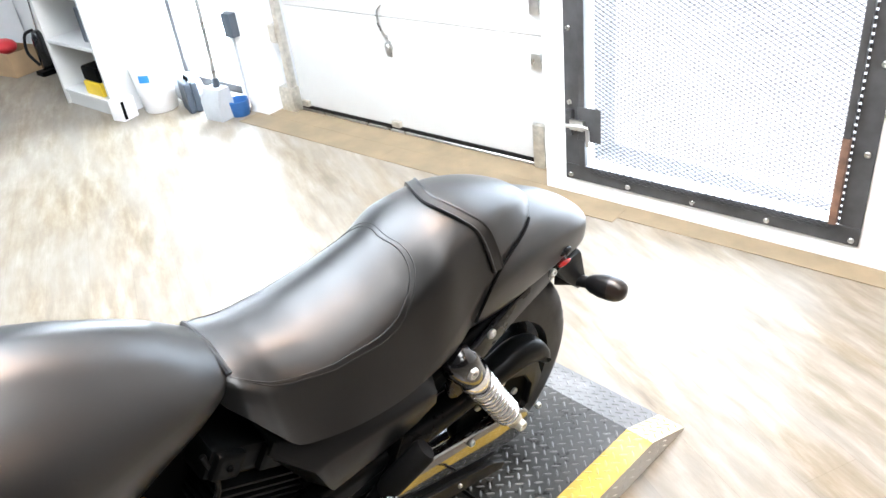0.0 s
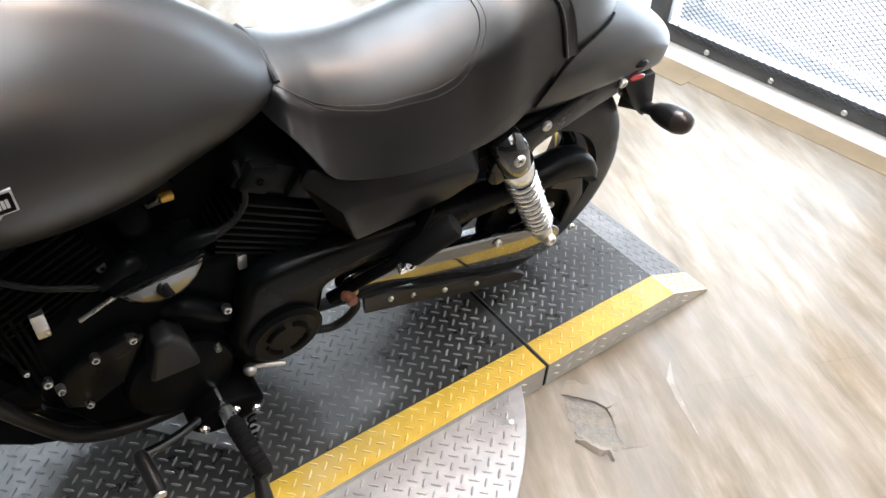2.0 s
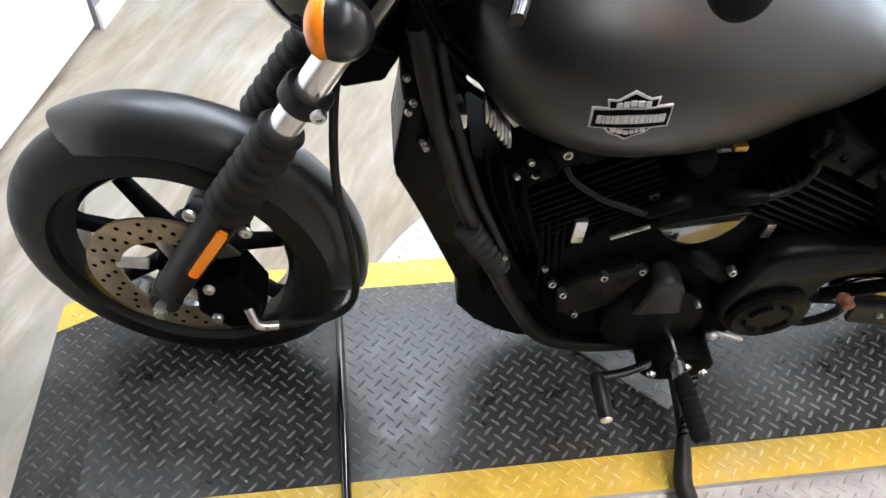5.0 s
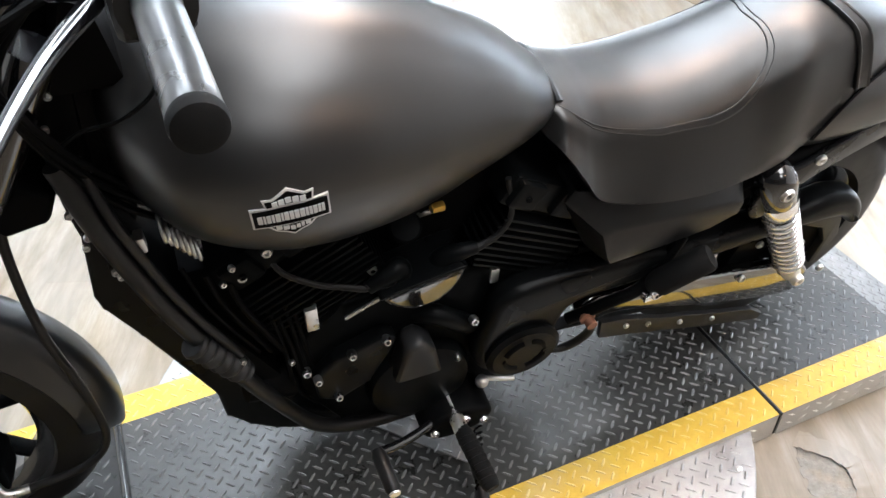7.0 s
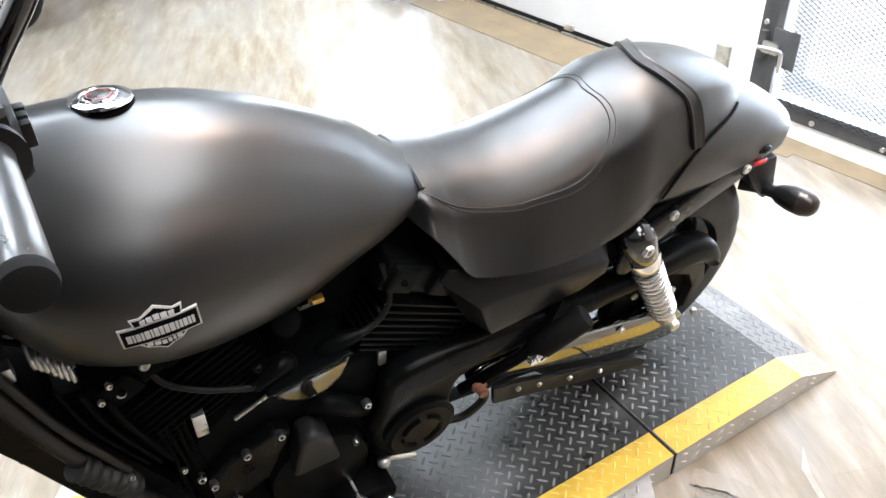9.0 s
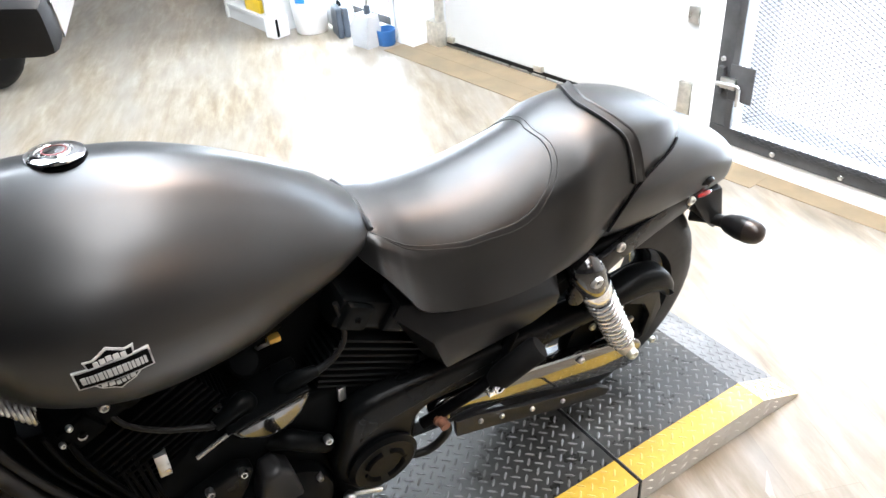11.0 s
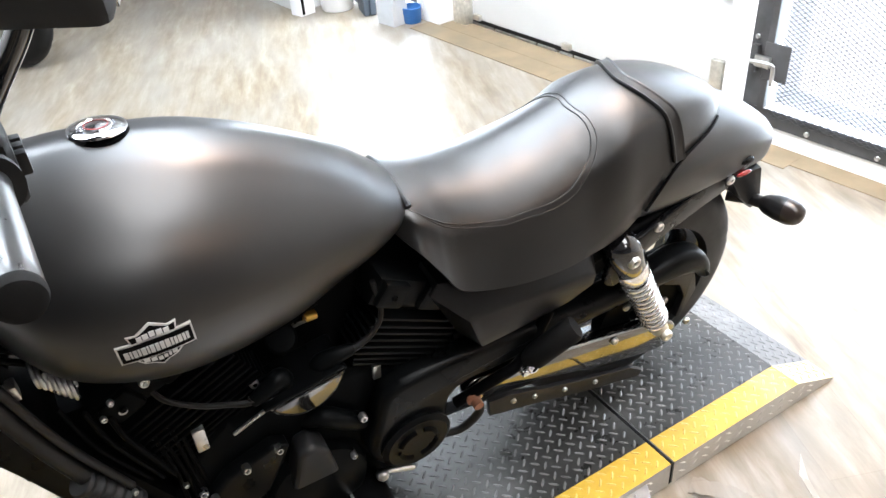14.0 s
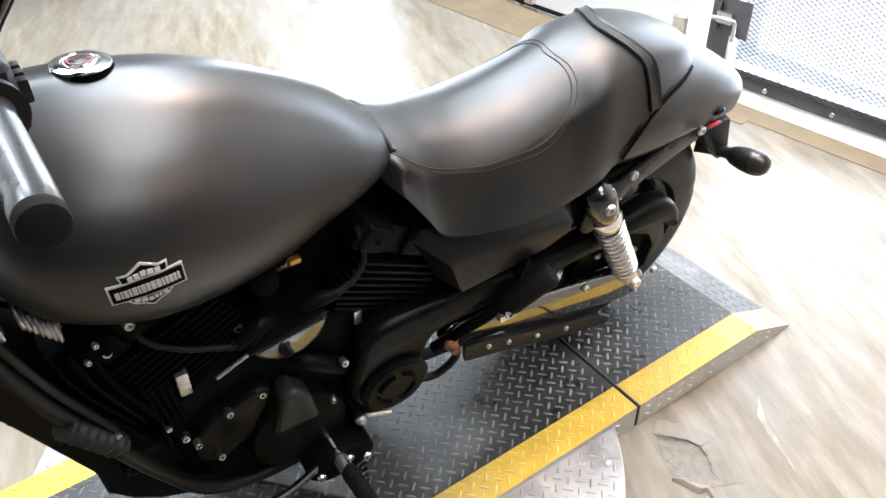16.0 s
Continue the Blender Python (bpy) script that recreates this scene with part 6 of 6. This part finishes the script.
hb = thing("wall_box", WF @ Matrix.Translation((-0.001, 2.93, 0.47)), "grey control box on the white post", "box")
part("case", block((-0.045, -0.035, -0.06), (0.0, 0.035, 0.06), 0.008), M_SLATE, hb)
part("conduit", tube([(-0.02, 0.0, -0.06), (-0.02, 0.0, -0.44)], 0.006, 8), M_PALEGREY, hb)

# far corner
cb = thing("cardboard_box", at_wall(-0.24, 5.16, 8) @ Matrix.Scale(0.66, 4), "open brown cardboard box on the floor", "box")
for a, b in (((-0.16, -0.22, 0), (0.16, -0.21, 0.24)), ((-0.16, 0.21, 0), (0.16, 0.22, 0.24)), ((-0.16, -0.209, 0), (-0.15, 0.209, 0.24)), ((0.15, -0.209, 0), (0.16, 0.209, 0.24))):
    part("side", block(a, b, 0.001, 1), M_CARD, cb)
part("bottom", block((-0.149, -0.209, 0.0), (0.149, 0.209, 0.008)), M_CARD, cb)
rd = thing("bag", at_wall(-0.25, 5.20) @ Matrix.Translation((0, 0, 0.13)) @ Matrix.Scale(0.66, 4), "crumpled red plastic bag in the cardboard box", "bag")
part("body", ball((0, 0, 0.06), 0.10, scale=(1.1, 1.5, 0.75), seg=14), M_REDPL, rd)
vc = thing("floor_cleaner", at_wall(-0.16, 4.86) @ Matrix.Scale(0.62, 4), "black upright floor cleaner with a chrome tube", "cleaner")
part("base", block((-0.12, -0.08, 0), (0.10, 0.08, 0.05), 0.02, 3), M_DARK, vc)
part("body", loft([(-0.06, 0.03, 0.05, 0.40), (-0.03, 0.055, 0.05, 0.46), (0.03, 0.055, 0.05, 0.46), (0.06, 0.03, 0.05, 0.38)], 16, 3), M_GLOSS, vc)
part("hose", tube([(-0.06, 0.05, 0.10), (-0.12, 0.09, 0.25), (-0.08, 0.10, 0.42), (0.0, 0.05, 0.46)], 0.016, 10, smooth=6), M_RUBBER, vc)
part("tube", tube([(0.02, 0, 0.44), (0.05, 0, 0.80)], 0.014, 12), M_CHROME, vc)
wm = thing("white_cabinet", at_wall(-0.16, 5.75), "white metal cabinet against the far wall", "cabinet")
part("body", block((-0.22, -0.34, 0.05), (0.15, 0.34, 0.9), 0.01), M_WHITEPL, wm)
part("door", block((-0.236, -0.33, 0.07), (-0.221, 0.33, 0.72), 0.006), M_WHITEPL, wm)
part("plinth", block((-0.20, -0.33, 0.0), (0.14, 0.33, 0.049), 0.004), M_SLATE, wm)
cw = thing("white_cabinet", PF, "plain white cabinet beside the grey partition", "cabinet")
part("body", block((-0.45, -1.30, 0.0), (-0.022, 0.660, 1.8), 0.006), M_DOORWHITE, cw)
part("door", block((-0.0215, -1.295, 0.02), (0.0, -0.325, 1.78), 0.003), M_DOORWHITE, cw)
part("door", block((-0.0215, -0.320, 0.02), (0.0, 0.656, 1.78), 0.003), M_DOORWHITE, cw)


# ---- parked motorcycles behind ----
def parked_motorcycle(m):
    """A black cruiser seen only in part: wheel at the origin, body towards -x."""
    e = thing("parked_motorcycle", m, "black cruiser motorcycle parked on the wooden floor", "motorcycle", "parked motorcycles")
    keep = lambda b: b
    for nm, x in (("front_wheel", 0.0), ("rear_wheel", -1.55)):
        w = wheel(nm, e, (x, 0, 0.29), 0.29, 0.205, 0.050, keep, 12, M_CHROME)
        b = lathe([(0.085, -0.0025), (0.135, -0.0025), (0.135, 0.0025), (0.085, 0.0025)], (x, -0.075, 0.30), (0, 1, 0), 40, closed=True)
        part("brake_disc", b, M_STEEL, w, "bright brake disc")
        part("hub_cap", lathe([(0, -0.09), (0.05, -0.085), (0.055, -0.06), (0, -0.06)], (x, 0, 0.30), (0, 1, 0), 20), M_CHROME, w)
    part("front_mudguard", mudguard((0.0, 0, 0.31), 0.345, 25, 170, 0.085), M_GLOSS, e, "gloss black front mudguard")
    for s in (-1, 1):
        part("fork_leg", tube([(0.0, s * 0.10, 0.30), (-0.14, s * 0.10, 0.55)], 0.029, 16), M_GLOSS, e)
        part("fork_tube", tube([(-0.14, s * 0.10, 0.55), (-0.33, s * 0.10, 0.90)], 0.022, 16), M_CHROME, e, "chrome fork tube")
        part("frame_tube", tube([(-0.35, s * 0.05, 0.82), (-0.45, s * 0.11, 0.40), (-0.55, s * 0.12, 0.18), (-1.1, s * 0.12, 0.18), (-1.5, s * 0.10, 0.32)], 0.02, 12, smooth=5), M_GLOSS, e)
        part("exhaust", tube([(-0.55, 0.10, 0.40), (-0.60, 0.17, 0.25 + 0.03 * s), (-1.0, 0.18, 0.24 + 0.05 * s), (-1.75, 0.18, 0.27 + 0.05 * s)], 0.035, 14, smooth=4), M_CHROME, e, "chrome exhaust")
    part("engine", block((-1.05, -0.15, 0.2), (-0.5, 0.15, 0.62), 0.05, 3), M_ENGINE, e)
    for k in range(9):
        part("fin", block((-0.98, -0.16, 0.42 + k * 0.022), (-0.56, 0.16, 0.428 + k * 0.022), 0.003, 1), M_STEEL, e)
    part("fuel_tank", loft([(-0.92, 0.04, 0.72, 0.80), (-0.88, 0.10, 0.68, 0.84), (-0.70, 0.16, 0.66, 0.91), (-0.50, 0.15, 0.68, 0.93), (-0.38, 0.08, 0.74, 0.90), (-0.35, 0.02, 0.79, 0.84)], 24, 2.2), M_GLOSS, e)
    part("seat", loft([(-1.65, 0.05, 0.66, 0.72), (-1.60, 0.10, 0.62, 0.76), (-1.30, 0.14, 0.60, 0.72), (-1.05, 0.14, 0.60, 0.70), (-0.93, 0.08, 0.66, 0.74)], 22, 3), M_SEAT, e)
    part("rear_mudguard", mudguard((-1.55, 0, 0.31), 0.345, 5, 150, 0.095), M_GLOSS, e)
    part("headlight", ball((-0.26, 0, 0.92), 0.085, scale=(1.1, 1, 1)), M_GLOSS, e)
    part("handlebar", tube([(-0.55, -0.38, 1.08), (-0.42, -0.25, 1.08), (-0.36, -0.1, 1.0), (-0.36, 0.1, 1.0), (-0.42, 0.25, 1.08), (-0.55, 0.38, 1.08)], 0.014, 12, smooth=4), M_CHROME, e)
    return e


pm = parked_motorcycle(pose(-0.77, 3.74, 0, 0, 0, -50))
copy_thing(pm, pose(-0.42, 4.50, 0, 0, 0, -50))
